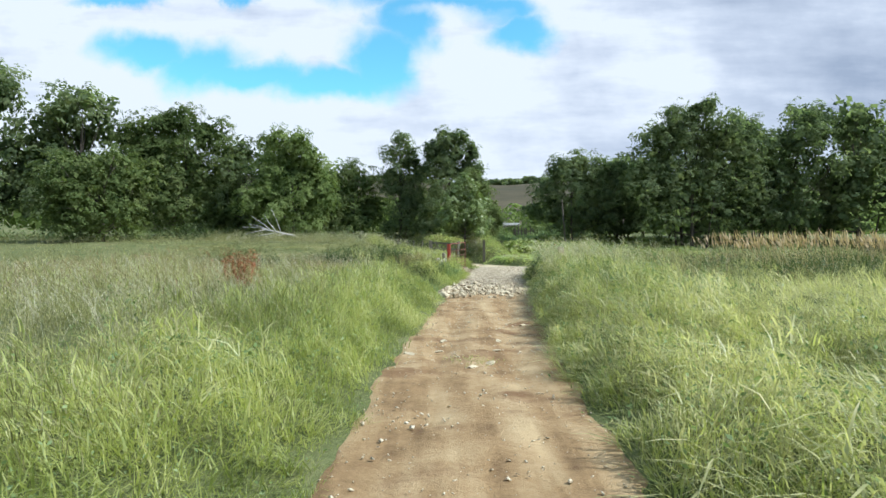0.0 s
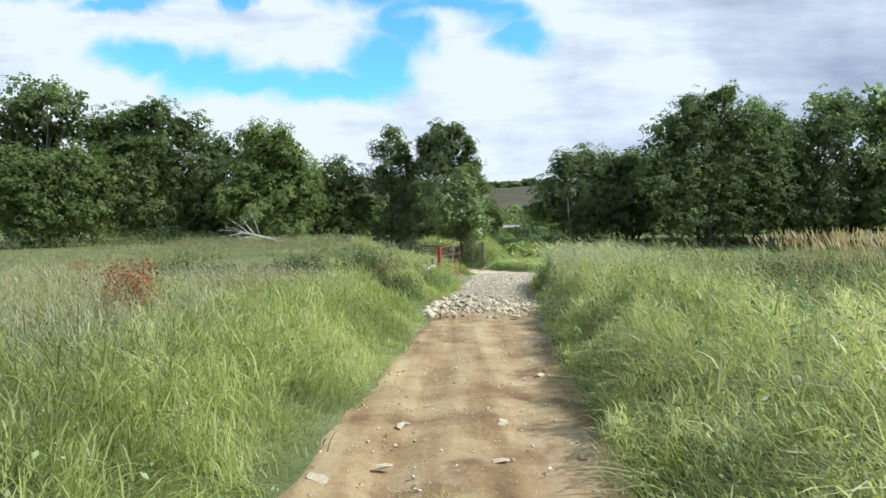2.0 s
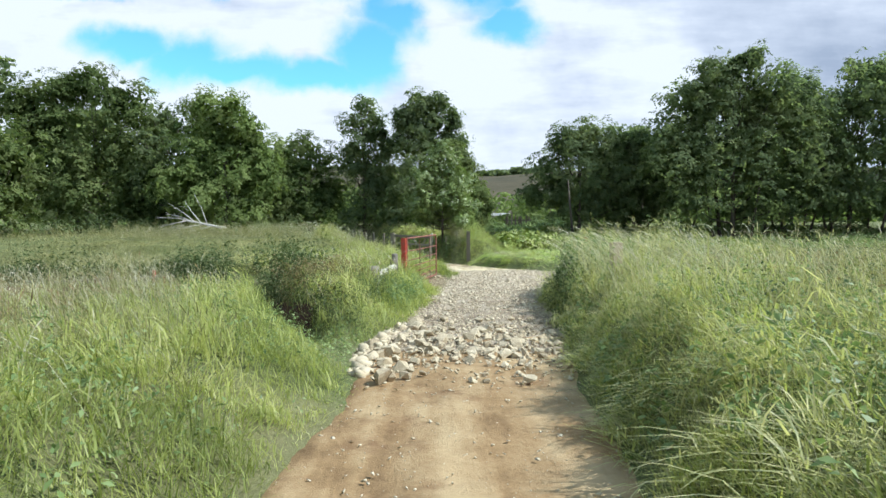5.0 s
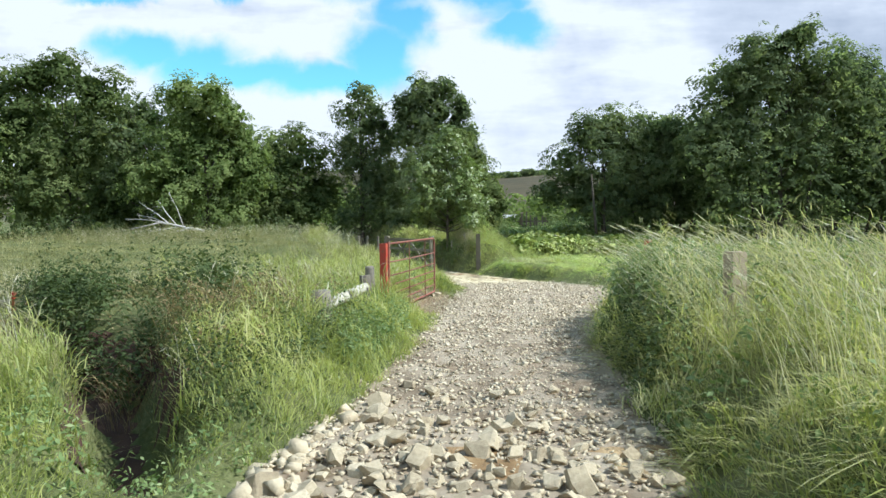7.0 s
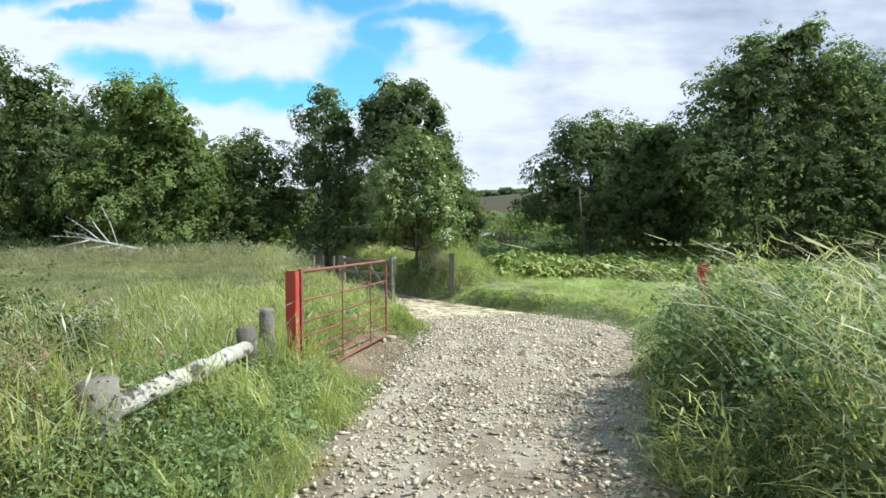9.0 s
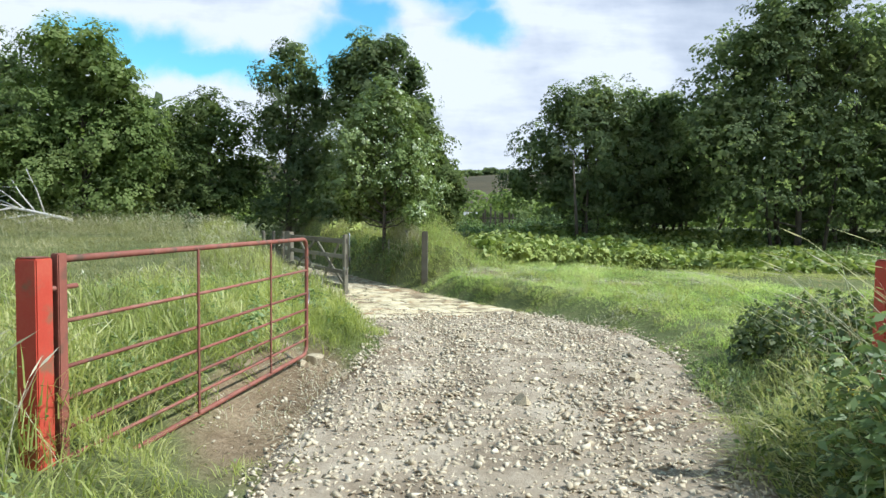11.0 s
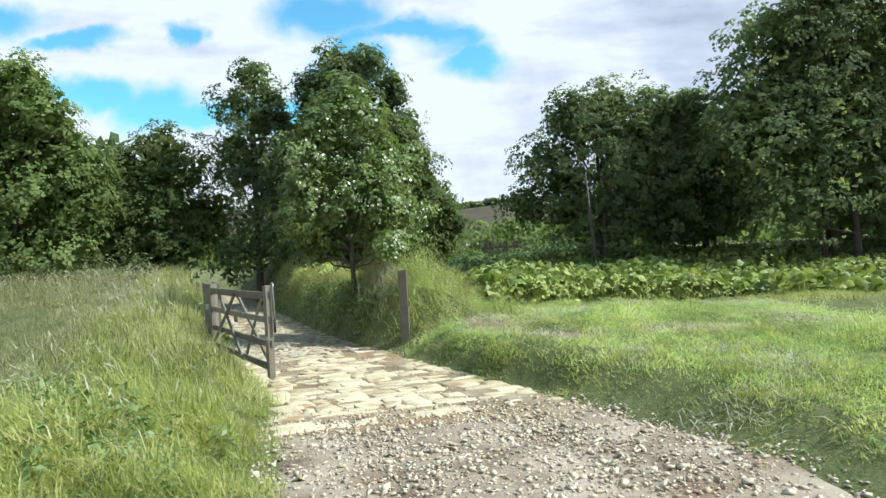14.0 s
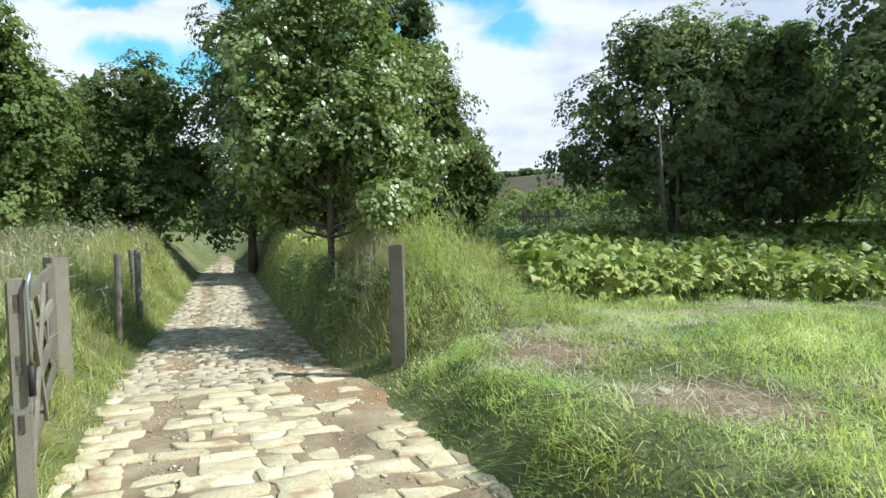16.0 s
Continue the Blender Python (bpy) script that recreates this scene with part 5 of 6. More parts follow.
weeds("hedge_undergrowth", x, y, RNG.uniform(0.6, 1.1, len(x)), 20, 0.22, M_LEAF_DARK, "dark bushes behind the paling fence", spread_by=0.5, slim=0.33)
x, y = some(260, 0.9, 2.6, 41.9, 44.6, by_road(0.0, 1.3, 1, 41.9, 44.6))
weeds("bank_weeds", x, y, np.clip(0.36 - height(x, y), 0.2, 1.1) * RNG.uniform(0.6, 1.08, len(x)), 20, 0.085, M_HERB, "leafy weeds round the foot of the small tree")
x, y = some(260, -1.6, 1.2, 44.2, 48.5, by_road(0.0, 1.2, 1, 44.2, 48.5))
weeds("bank_weeds", x, y, np.clip(0.30 - height(x, y), 0.2, 1.0) * RNG.uniform(0.6, 1.05, len(x)), 20, 0.10, M_HERB, "leafy weeds hanging over the paved track")
x, y = some(90, 1.5, 5, 42.6, 47, by_road(0.9, 2.6, 1, 42.6))
M_PETAL = surface("white_petals", [(0.2, (0.62, 0.62, 0.52)), (0.8, (0.80, 0.80, 0.74))], 8.0, 0.7, per="island", bump=0.05)
weeds("white_flowers", x, y, RNG.uniform(0.40, 0.60, len(x)), 3, 0.05, M_PETAL, "small white flowers in the grass of the bank", "flowers", spread_by=0.05)


# ---------- butterbur ----------
def butterbur_leaf(seed):
    """A broad, crinkled leaf with a notch at its stalk, folded along its ribs and drooping at the rim."""
    rng = random.Random(seed)
    bm = bmesh.new()
    n = 13
    droop, fold = rng.uniform(0.12, 0.34), rng.uniform(-0.25, 0.25)
    c = bm.verts.new((0, 0, 0.0))
    rings = []
    for f, z, rough in ((0.42, 0.05, 0.10), (0.76, 0.03, 0.17), (1.0, -0.05, 0.22)):
        ring = []
        for k in range(n):
            a = 2 * math.pi * (k + 0.5) / n
            r = f * rng.uniform(0.90, 1.08) * (0.40 if k == n - 1 and f > 0.5 else 1.0)
            rib = 0.12 * f * (1 if k % 2 else -1)
            ring.append(bm.verts.new((math.cos(a) * r, math.sin(a) * r, z + rib + rng.uniform(-rough, rough) - droop * f * f + fold * abs(math.sin(a)) * r)))
        rings.append(ring)
    for k in range(n):
        k2 = (k + 1) % n
        bm.faces.new((c, rings[0][k], rings[0][k2]))
        for p, q in ((rings[0], rings[1]), (rings[1], rings[2])):
            bm.faces.new((p[k], q[k], q[k2], p[k2]))
    me = bpy.data.meshes.new("leaf")
    bm.to_mesh(me)
    bm.free()
    return me


M_BUTTER_PART = surface("butterbur_single_leaf", [(0.1, (0.125, 0.165, 0.032)), (0.5, (0.290, 0.335, 0.070)), (0.86, (0.52, 0.54, 0.180)), (1.0, (0.62, 0.63, 0.36))], 3.0, 0.45, fine=14, bump=0.5, dist=0.03,
                        second=((0.26, 0.22, 0.09), 4.0, 0.62, 0.76), spec=0.25)


def butterbur_patch(n, parts, where, x0, x1, y0, y1, label, hlo=0.12, hhi=0.52, rlo=0.09, rhi=0.19):
    ob = thing("butterbur_patch", (x0 + x1) / 2, y0, float(height((x0 + x1) / 2, y0)), label, "plants")
    inv = ob.matrix_basis.inverted()
    meshes = [butterbur_leaf(900 + k) for k in range(6)]
    for me in meshes:
        me.materials.append(M_BUTTER_PART)
    x, y = some(n, x0, x1, y0, y1, where)
    order = np.argsort(y + 0.15 * np.abs(x - 7))
    x, y = x[order], y[order]
    z = height(x, y) + RNG.uniform(hlo, hhi, len(x)) + 0.34 * (lattice(x, y, 1.1, 41) - 0.5)
    V, Q, T = [], [], []
    for i in range(len(x)):
        r = RNG.uniform(rlo, rhi)
        m = pose(x[i], y[i], z[i], RNG.normal(18, 30), RNG.normal(8, 32), RNG.uniform(0, 360)) @ Matrix.Scale(r, 4)
        me = meshes[i % 6]
        if i < parts:
            put("leaf", me, ob, at=inv @ m)
        else:
            an = np.arange(8) * (2 * np.pi / 8)
            rim = RNG.uniform(0.65, 1.15, 8)
            co = np.concatenate([[[0, 0, 0.08]], np.stack([np.cos(an) * rim, np.sin(an) * rim, RNG.uniform(-0.45, 0.12, 8)], -1)])
            o = 9 * len(V)
            V.append(co @ np.array(m.to_3x3()).T + np.array(m.translation))
            T.extend([(o, o + 1 + k, o + 1 + (k + 1) % 8) for k in range(8)])
    if V:
        tagged(put("far_leaf", fast_mesh("far_leaf", np.concatenate(V) - np.array(ob.matrix_basis.translation), Q, T, M_BUTTER), ob), kind="stuff")
    runs = []
    for i in range(min(len(x), 420)):
        g = Vector((x[i] + RNG.normal(0, 0.06), y[i] + RNG.normal(0, 0.06), float(height(x[i], y[i])) - 0.02))
        runs.append(([inv @ g, inv @ Vector((x[i], y[i], z[i]))], [0.012, 0.007]))
    tubes("stalk", runs, M_BUTTER, ob, sides=4)["kind"] = "stuff"


def bed_area(x, y):
    edge = np.interp(x, [4.9, 6, 8, 11, 14, 20], [45.4, 43.9, 44.0, 44.9, 45.6, 46.5]) + 0.5 * (lattice(x, y, 0.8, 42) - 0.5)
    return (y > edge) & (y < edge + np.interp(x, [4.9, 6.5, 9], [8.0, 12.0, 13.0])) & (x - road_right(y) > 3.4)


butterbur_patch(9000, 300, bed_area, 4.9, 20, 43.5, 58, "bed of large round butterbur leaves at the lawn's edge", 0.02, 0.48, 0.08, 0.18)
butterbur_patch(60, 60, lambda x, y: ((x - 6.0) / 0.8) ** 2 + ((y - 29.6) / 0.8) ** 2 < 1, 5.2, 6.8, 28.4, 30.8, "low butterbur clump among brambles beside the gravel", 0.15, 0.40, 0.05, 0.10)
butterbur_patch(110, 110, lambda x, y: (x - road_right(y) > 0.6) & (x - road_right(y) < 2.2), -3.5, 1.4, 46.5, 53.5, "butterbur leaves on the bank above the paved track", 0.25, 0.50, 0.10, 0.17)


# ---------- stream ----------
def build_stream():
    xs = np.arange(-34, -0.8, 0.2)
    s = np.linspace(-0.95, 0.95, 14)
    S, X = np.meshgrid(s, xs)
    Y = np.interp(X, DITCH_X, DITCH_Y) + S
    Z = height(X, Y) + 0.015 + 0.03 * lattice(X, Y, 5, 61) - 0.05 * (np.abs(S) > 0.9)
    tagged(put("stream_bed", grid_mesh("stream_bed", X, Y, Z, M_MUD)), "damp red-brown bed of the dry ditch", "ditch", kind="structure")


build_stream()


# ---------- stones ----------
def hull(seed, flat=0.7, points=13):
    rng = random.Random(seed)
    bm = bmesh.new()
    for _ in range(points):
        v = Vector((rng.gauss(0, 1), rng.gauss(0, 1), rng.gauss(0, 1))).normalized()
        p = 3.2
        k = (abs(v.x) ** p + abs(v.y) ** p + abs(v.z) ** p) ** (-1 / p)
        bm.verts.new((v.x * k * rng.uniform(0.85, 1), v.y * k * 0.78 * rng.uniform(0.85, 1), v.z * k * flat))
    res = bmesh.ops.convex_hull(bm, input=bm.verts[:])
    bmesh.ops.delete(bm, geom=[v for v in bm.verts if not v.link_faces], context="VERTS")
    me = bpy.data.meshes.new("stone")
    bm.to_mesh(me)
    bm.free()
    return me


STONES = [hull(300 + k, 0.55 + 0.05 * (k % 4), 14) for k in range(12)]
for me in STONES:
    me.materials.append(M_ROCK)


PEBBLES = [hull(340 + k, 0.30 + 0.06 * (k % 4), 6) for k in range(12)]


def loose(name, x, y, r, mat, parent=None, label="", sink=0.25, dz=0.0):
    """Many small stones as one mesh, each its own closed island."""
    V, T, o = [], [], 0
    tmpl = []
    for me in (STONES if r.max() > 0.06 and len(x) < 2000 else PEBBLES):
        co = np.array([v.co[:] for v in me.vertices])
        tmpl.append((co, np.array([p.vertices[:] for p in me.polygons])))
    z = np.where((off_road(x, y) > 0.02) & (y > 27), np.maximum(road_z(y), height(x, y)), road_z(y)) + dz
    for i in range(len(x)):
        co, f = tmpl[i % len(tmpl)]
        m = np.array(Euler((RNG.normal(0, 0.35), RNG.normal(0, 0.35), RNG.uniform(0, 6.28))).to_matrix())
        V.append((co * r[i]) @ m.T + np.array([x[i], y[i], z[i] + r[i] * (0.55 - sink)]))
        T.append(f + o)
        o += len(co)
    ob = put(name, fast_mesh(name, np.concatenate(V), None, np.concatenate(T), mat), parent, label)
    ob["kind"] = "stuff"
    return ob


ford = bpy.data.objects["road_gravel"]
earth = bpy.data.objects["road_earth"]
count = 0
while count < 300:
    yy = RNG.choice([RNG.normal(20.0, 0.4), RNG.normal(20.5, 0.45), RNG.normal(21.3, 0.6), RNG.uniform(18.5, 23.0)])
    s = RNG.uniform(-0.12, 1.0)
    if not 18.4 < yy < 23.6:
        continue
    if s > 0.82 and RNG.random() < 0.5:
        continue
    xx = float(road_left(yy) + (road_right(yy) - road_left(yy)) * s)
    r = float(np.clip(RNG.lognormal(math.log(0.060), 0.38), 0.028, 0.135)) * (1.15 if s < 0.15 else 1.0)
    put("stone", STONES[count % 12], ford, at=pose(xx, yy, float(road_z(yy)) + r * 0.25 - 0.10 * (s < 0), RNG.normal(0, 18), RNG.normal(0, 18), RNG.uniform(0, 360)) @ Matrix.Scale(r, 4))
    count += 1
n = 1500
y = np.clip(RNG.normal(20.7, 1.0, n), 18.0, 24.0)
s = RNG.uniform(-0.08, 1.0, n)
loose("ford_rubble", road_left(y) + (road_right(y) - road_left(y)) * s, y, RNG.uniform(0.015, 0.052, n), M_ROCK, ford, "pale angular rubble", dz=-0.02 * (s < 0))
n = 560
y = RNG.uniform(18.9, 22.0, n)
x = road_left(y) + RNG.uniform(-0.58, 0.12, n)
loose("edge_stones", x, y, np.clip(RNG.lognormal(math.log(0.055), 0.40, n), 0.025, 0.12), M_ROCK, ford, "pale angular stones at the ditch mouth", dz=-0.02 - 0.20 * np.clip((road_left(y) - x) / 0.45, 0, 1))
n = 31000
y = RNG.uniform(20.8, 35.9, n)
s = RNG.beta(1.15, 1.15, n) * 1.14 - 0.07
x = road_left(y) + (road_right(y) - road_left(y)) * s
ok = (RNG.random(n) < np.interp(y, [21.0, 25, 27, 34.9, 35.9], [0.5, 0.65, 1.0, 1.0, 0.30])) & ((lattice(x, y, 1.1, 51) > 0.15) | (RNG.random(n) < 0.6))
x, y = x[ok], y[ok]
loose("loose_gravel", x, y, np.clip(RNG.lognormal(math.log(0.0195), 0.46, len(x)), 0.008, 0.060), M_GRAVEL, ford, "pale cream and grey angular gravel", 0.36)
n = 420
x, y = RNG.normal(1.2, 0.30, n), RNG.uniform(28.2, 31.4, n)
loose("gate_debris", x, y, np.clip(RNG.lognormal(math.log(0.013), 0.5, n), 0.006, 0.04), M_GRAVEL, ford, "small stones trodden into the soil by the gate", 0.40)
n = 2600
y = RNG.uniform(2, 19.5, n)
s = RNG.beta(0.9, 0.9, n)
loose("track_pebbles", road_left(y) + (road_right(y) - road_left(y)) * s, y, np.clip(RNG.lognormal(math.log(0.011), 0.5, n), 0.005, 0.035), M_GRAVEL, earth, "scattered small stones in the earth", 0.42)
for xx, yy, r in ((0.59, 8.07, 0.085), (-0.46, 8.77, 0.10), (0.02, 10.09, 0.075), (0.87, 10.21, 0.08), (-0.05, 9.0, 0.06), (0.35, 7.8, 0.07), (0.75, 9.1, 0.06), (1.5, 12.4, 0.07)):
    put("stone", STONES[int(r * 1000) % 12], earth, at=pose(xx, yy, float(road_z(yy)) - r * 0.05, 0, 0, r * 3000) @ Matrix.Diagonal((r * 1.2, r, r * 0.55, 1)))
for k, (xx, yy, r) in enumerate(((1.08, 30.95, 0.11), (0.98, 30.70, 0.075), (1.30, 30.75, 0.05), (1.48, 30.2, 0.07), (1.85, 29.2, 0.075), (2.95, 29.3, 0.10), (2.75, 32.55, 0.09), (3.85, 31.6, 0.075), (3.15, 31.6, 0.08), (4.15, 30.1, 0.10), (4.62, 38.55, 0.075))):
    o = put("rock", STONES[(k * 5) % 12], None, at=pose(xx, yy, max(float(road_z(yy)), ground_at(xx, yy)) + r * 0.28, 0, 10 * (k % 3), 70 * k) @ Matrix.Scale(r, 4))
    tagged(o, "weathered pale stone lying beside the gravel" if k < 4 else "pale stone lying on bare soil in the lawn" if yy > 36 else "larger pale stone half sunk in the gravel", "rock", "stones on the gravel")


# ---------- paving ----------
def sett(quad, lift, tip, fine):
    """One worn stone from four corners (u, v): rings of (u, v, z), chipped corners, sloping shoulders and a low crown."""
    mid = sum(quad) / 4
    ring = []
    for a, b in zip(quad, quad[1:] + quad[:1]):
        e = b - a
        out = np.array([e[1], -e[0]])
        if fine:
            ring += [a + e * RNG.uniform(0.02, 0.12), a + e * RNG.uniform(0.35, 0.65) + out * RNG.normal(0.0, 0.05), a + e * RNG.uniform(0.88, 0.98)]
        else:
            ring += [a + e * RNG.uniform(0.06, 0.2), a + e * RNG.uniform(0.76, 0.93)]
    rows = []
    for grow, dz in ((1.0, -0.05), (0.99, lift * 0.6), (0.93, lift)) if fine else ((1.0, -0.04), (0.92, lift)):
        for p in ring:
            q = mid + (p - mid) * grow
            rows.append((q[0], q[1], dz + (0.0 if dz < 0 else float((q - mid) @ tip) + RNG.normal(0, 0.0018))))
    rows.append((mid[0], mid[1], lift + 0.005 + abs(RNG.normal(0, 0.003))))
    return rows, len(ring)


def build_paving():
    """Broad flags where the paving starts, then smaller setts in rough wavy courses, with wheel ruts worn down to silt."""
    road = bpy.data.objects["road_silt"]
    V, Q, T, off, made, v, row = [], [], [], 0, 0, 0.0, 0
    while v < 33:
        flags = v < 4.6 or v < 6.2 and RNG.random() < 0.45
        deep = RNG.uniform(0.17, 0.30) if flags else RNG.uniform(0.095, 0.150) if v < 16 else RNG.uniform(0.13, 0.20)
        u = -1.75 + RNG.uniform(0, 0.3)
        while u < 1.75:
            w = (RNG.uniform(0.14, 0.30) if RNG.random() < 0.35 else RNG.uniform(0.28, 0.58)) if flags else RNG.uniform(0.11, 0.27) if v < 16 else RNG.uniform(0.18, 0.34)
            w, u0 = w * RNG.uniform(0.85, 1.1), u
            u += w
            yc = 35.15 + v * 0.91
            half = (float(road_right(yc)) - float(road_left(yc))) / 2
            uc = u0 + w / 2
            if abs(uc) > half + 0.06 + RNG.normal(0, 0.07):
                continue
            side = uc / half
            rut = min(abs(side + 0.52), abs(side - 0.50) * (1.0 if v > 0.9 else 0.6)) * half
            if rut < 0.17 and RNG.random() < 0.93 - (rut / 0.2) ** 2 or v > 4 and uc > half - 0.35 and RNG.random() < 0.7 or v < 0.5 and RNG.random() < 0.45 or RNG.random() < 0.025:
                continue
            joint = RNG.uniform(0.003, 0.010) if flags else RNG.uniform(0.003, 0.008)
            quad = []
            for cu, cv in ((u0 + joint, v + joint), (u - joint, v + joint), (u - joint, v + deep - joint), (u0 + joint, v + deep - joint)):
                wave = 0.12 * (float(lattice(cu, row + (cv > v + deep / 2), 1.3, 201)) - 0.5) + 0.07 * (float(lattice(cu, row + (cv > v + deep / 2), 4.1, 202)) - 0.5)
                quad.append(np.array([cu + RNG.normal(0, 0.07) * min(w, 0.30), cv + wave + RNG.normal(0, 0.055) * deep]))
            fine = made < 300
            rows, n = sett(quad, RNG.normal(0.012, 0.004) if flags else RNG.normal(0.015, 0.006), RNG.normal(0, 0.03, 2), fine)
            c0, c1 = float(middle(yc)), float(middle(yc + 0.5))
            tx, ty = (c1 - c0) / math.hypot(c1 - c0, 0.5), 0.5 / math.hypot(c1 - c0, 0.5)
            co = []
            for a, b, z in rows:
                r = b - v
                x, y = c0 + a * ty + r * tx, yc - a * tx + r * ty
                co.append((x, y, float(road_z(y)) + z - 0.012 * math.exp(-(rut / 0.22) ** 2)))
            bands = 2 if fine else 1
            q4 = [(k0 * n + k, k0 * n + (k + 1) % n, (k0 + 1) * n + (k + 1) % n, (k0 + 1) * n + k) for k0 in range(bands) for k in range(n)]
            t3 = [(bands * n + k, bands * n + (k + 1) % n, (bands + 1) * n) for k in range(n)]
            if fine:
                put("paving_stone", fast_mesh("paving_stone", np.array(co), q4, t3, M_SLAB if flags else M_SETT), road)
            else:
                V.append(np.array(co))
                Q += [tuple(k + off for k in f) for f in q4]
                T += [tuple(k + off for k in f) for f in t3]
                off += len(co)
            made += 1
        v += deep
        row += 1
    far = put("far_paving", fast_mesh("far_paving", np.concatenate(V), Q, T, M_SETT), road, "rough grey-buff setts further up the track")
    far["kind"] = "stuff"
    # grit gathers in the ruts and along the edges
    y = RNG.uniform(34.6, 48.0, 3600)
    lane = RNG.choice([-0.52, 0.50, 0.97, -0.97], len(y), p=[0.36, 0.28, 0.22, 0.14])
    half = (road_right(y) - road_left(y)) / 2
    x = middle(y) + (lane + RNG.normal(0, 0.10, len(y))) * half
    loose("rut_grit", x, y, np.clip(RNG.lognormal(math.log(0.012), 0.5, len(y)), 0.005, 0.04), M_GRAVEL, road, "small loose stones in the wheel ruts", 0.35)


build_paving()


# ---------- gates, posts, rails ----------
def steel_post(x, y, top, label, turn):
    z0 = -0.75
    ob = thing("gate_post", x, y, z0, label, "gate post", "red gate posts", turn)
    shaft = part("shaft", box(0.112, 0.112, top - z0, 0.006), M_RED, ob)
    part("cap", box(0.10, 0.10, 0.006, 0.002), M_RUSTED, shaft, "rusted steel cap", pose(0, 0, top - z0 + 0.001))
    return ob


def field_gate():
    hx, hy, lx, ly, top, bot = 0.30, 27.46, 1.03, 30.75, 0.72, -0.43
    L = math.hypot(lx - hx, ly - hy)
    ob = thing("field_gate", hx, hy, bot, "rusty red tubular steel field gate standing open", "gate", "", math.degrees(math.atan2(ly - hy, lx - hx)))
    H = top - bot
    arc = [(L - 0.10 + 0.10 * math.sin(a), 0, H - 0.10 + 0.10 * math.cos(a)) for a in [k * math.pi / 12 for k in range(7)]]
    arc2 = [(L - 0.10 + 0.10 * math.cos(a), 0, 0.10 - 0.10 * math.sin(a)) for a in [k * math.pi / 12 for k in range(7)]]
    run = [(0.0, 0, H), *arc, *arc2, (0.0, 0, 0.0)]
    rim = tubes("frame", [(run, [0.0185] * len(run))], M_RUSTED, ob, sides=10)
    part("hinge_stile", box(0.062, 0.045, H + 0.05, 0.005), M_RUSTED, ob, at=pose(0.0, 0, -0.02))
    for f in (0.27, 0.47, 0.61, 0.74, 0.87):
        z = H * (1 - f)
        sag = [(0.02, 0, z), (L * 0.5, 0.006, z - 0.008), (L - 0.012, 0, z)]
        tubes("bar", [(sag, [0.0115] * 3)], M_RUSTED, ob, sides=8)
    for f in (0.38, 0.735):
        part("upright", box(0.024, 0.010, H - 0.01, 0.002), M_RUSTED, ob, at=pose(L * f, -0.016, 0.005))
    for z in (H - 0.14, 0.12):
        tubes("hinge", [([(-0.10, 0, z), (0.12, 0, z)], [0.013, 0.013])], M_RUSTED, ob)
    ring = [(L + 0.02 + 0.05 * math.sin(a), 0.0, H * 0.50 + 0.085 * math.cos(a)) for a in [k * math.pi / 8 for k in range(9)]]
    tubes("latch_loop", [(ring, [0.006] * 9)], M_STEEL, rim, "bent steel latch loop", sides=6)


steel_post(0.235, 27.36, 0.73, "weathered red square steel gate post", -11)
steel_post(4.68, 27.60, 0.73, "red steel gate post half hidden in long grass", -6)
field_gate()


def wooden_post(name, x, y, top, w, label, d=None, turn=0.0, tilt=0.0, group="wooden posts", round_top=False, seed=1, mat=None, bury=0.45):
    z0 = ground_at(x, y) - bury
    ob = thing(name, x, y, z0, label, "post", group, turn)
    ob.matrix_basis = pose(x, y, z0, 0, tilt, turn)
    h = top - z0
    if round_top:
        r = w / 2
        pts = [(0, 0, 0), (0.006, 0, h * 0.5), (0, 0.004, h - 0.05), (0, 0, h - 0.012), (0, 0, h)]
        tubes("shaft", [(pts, [r, r * 1.03, r, r * 0.93, r * 0.7])], mat or M_WOOD, ob, sides=12)
    else:
        part("shaft", box(w, d or w, h, 0.010, wear=0.006, seed=seed), mat or M_WOOD, ob)
    return ob


latch_post = wooden_post("gate_post", 2.56, 41.15, 0.60, 0.155, "grey weathered square gate post beside the paved track", turn=-7, seed=3, mat=M_POST)
part("latch_plate", box(0.012, 0.07, 0.13, 0.003), M_STEEL, latch_post, "worn steel latch plate", pose(0.080, 0, 0.95))
wooden_post("broken_post", 2.17, 42.6, 0.60, 0.08, "short pale split post stub in the bank", round_top=True, mat=M_LOG, tilt=-5)
wooden_post("broken_post", 2.33, 42.7, 0.50, 0.06, "thin pale split post stub in the bank", round_top=True, mat=M_LOG, tilt=6)
wooden_post("tree_stake", 1.60, 43.0, 0.33, 0.06, "pale stake beside the small tree's trunk", round_top=True, mat=M_LOG)
hinge_post = wooden_post("gate_post", -0.78, 40.38, 0.58, 0.17, "grey square wooden hanging post of the timber gate", turn=-26, seed=5)
part("plate", box(0.07, 0.006, 0.09, 0.002), M_LOG, hinge_post, "pale square plate", pose(-0.01, -0.089, 1.20))


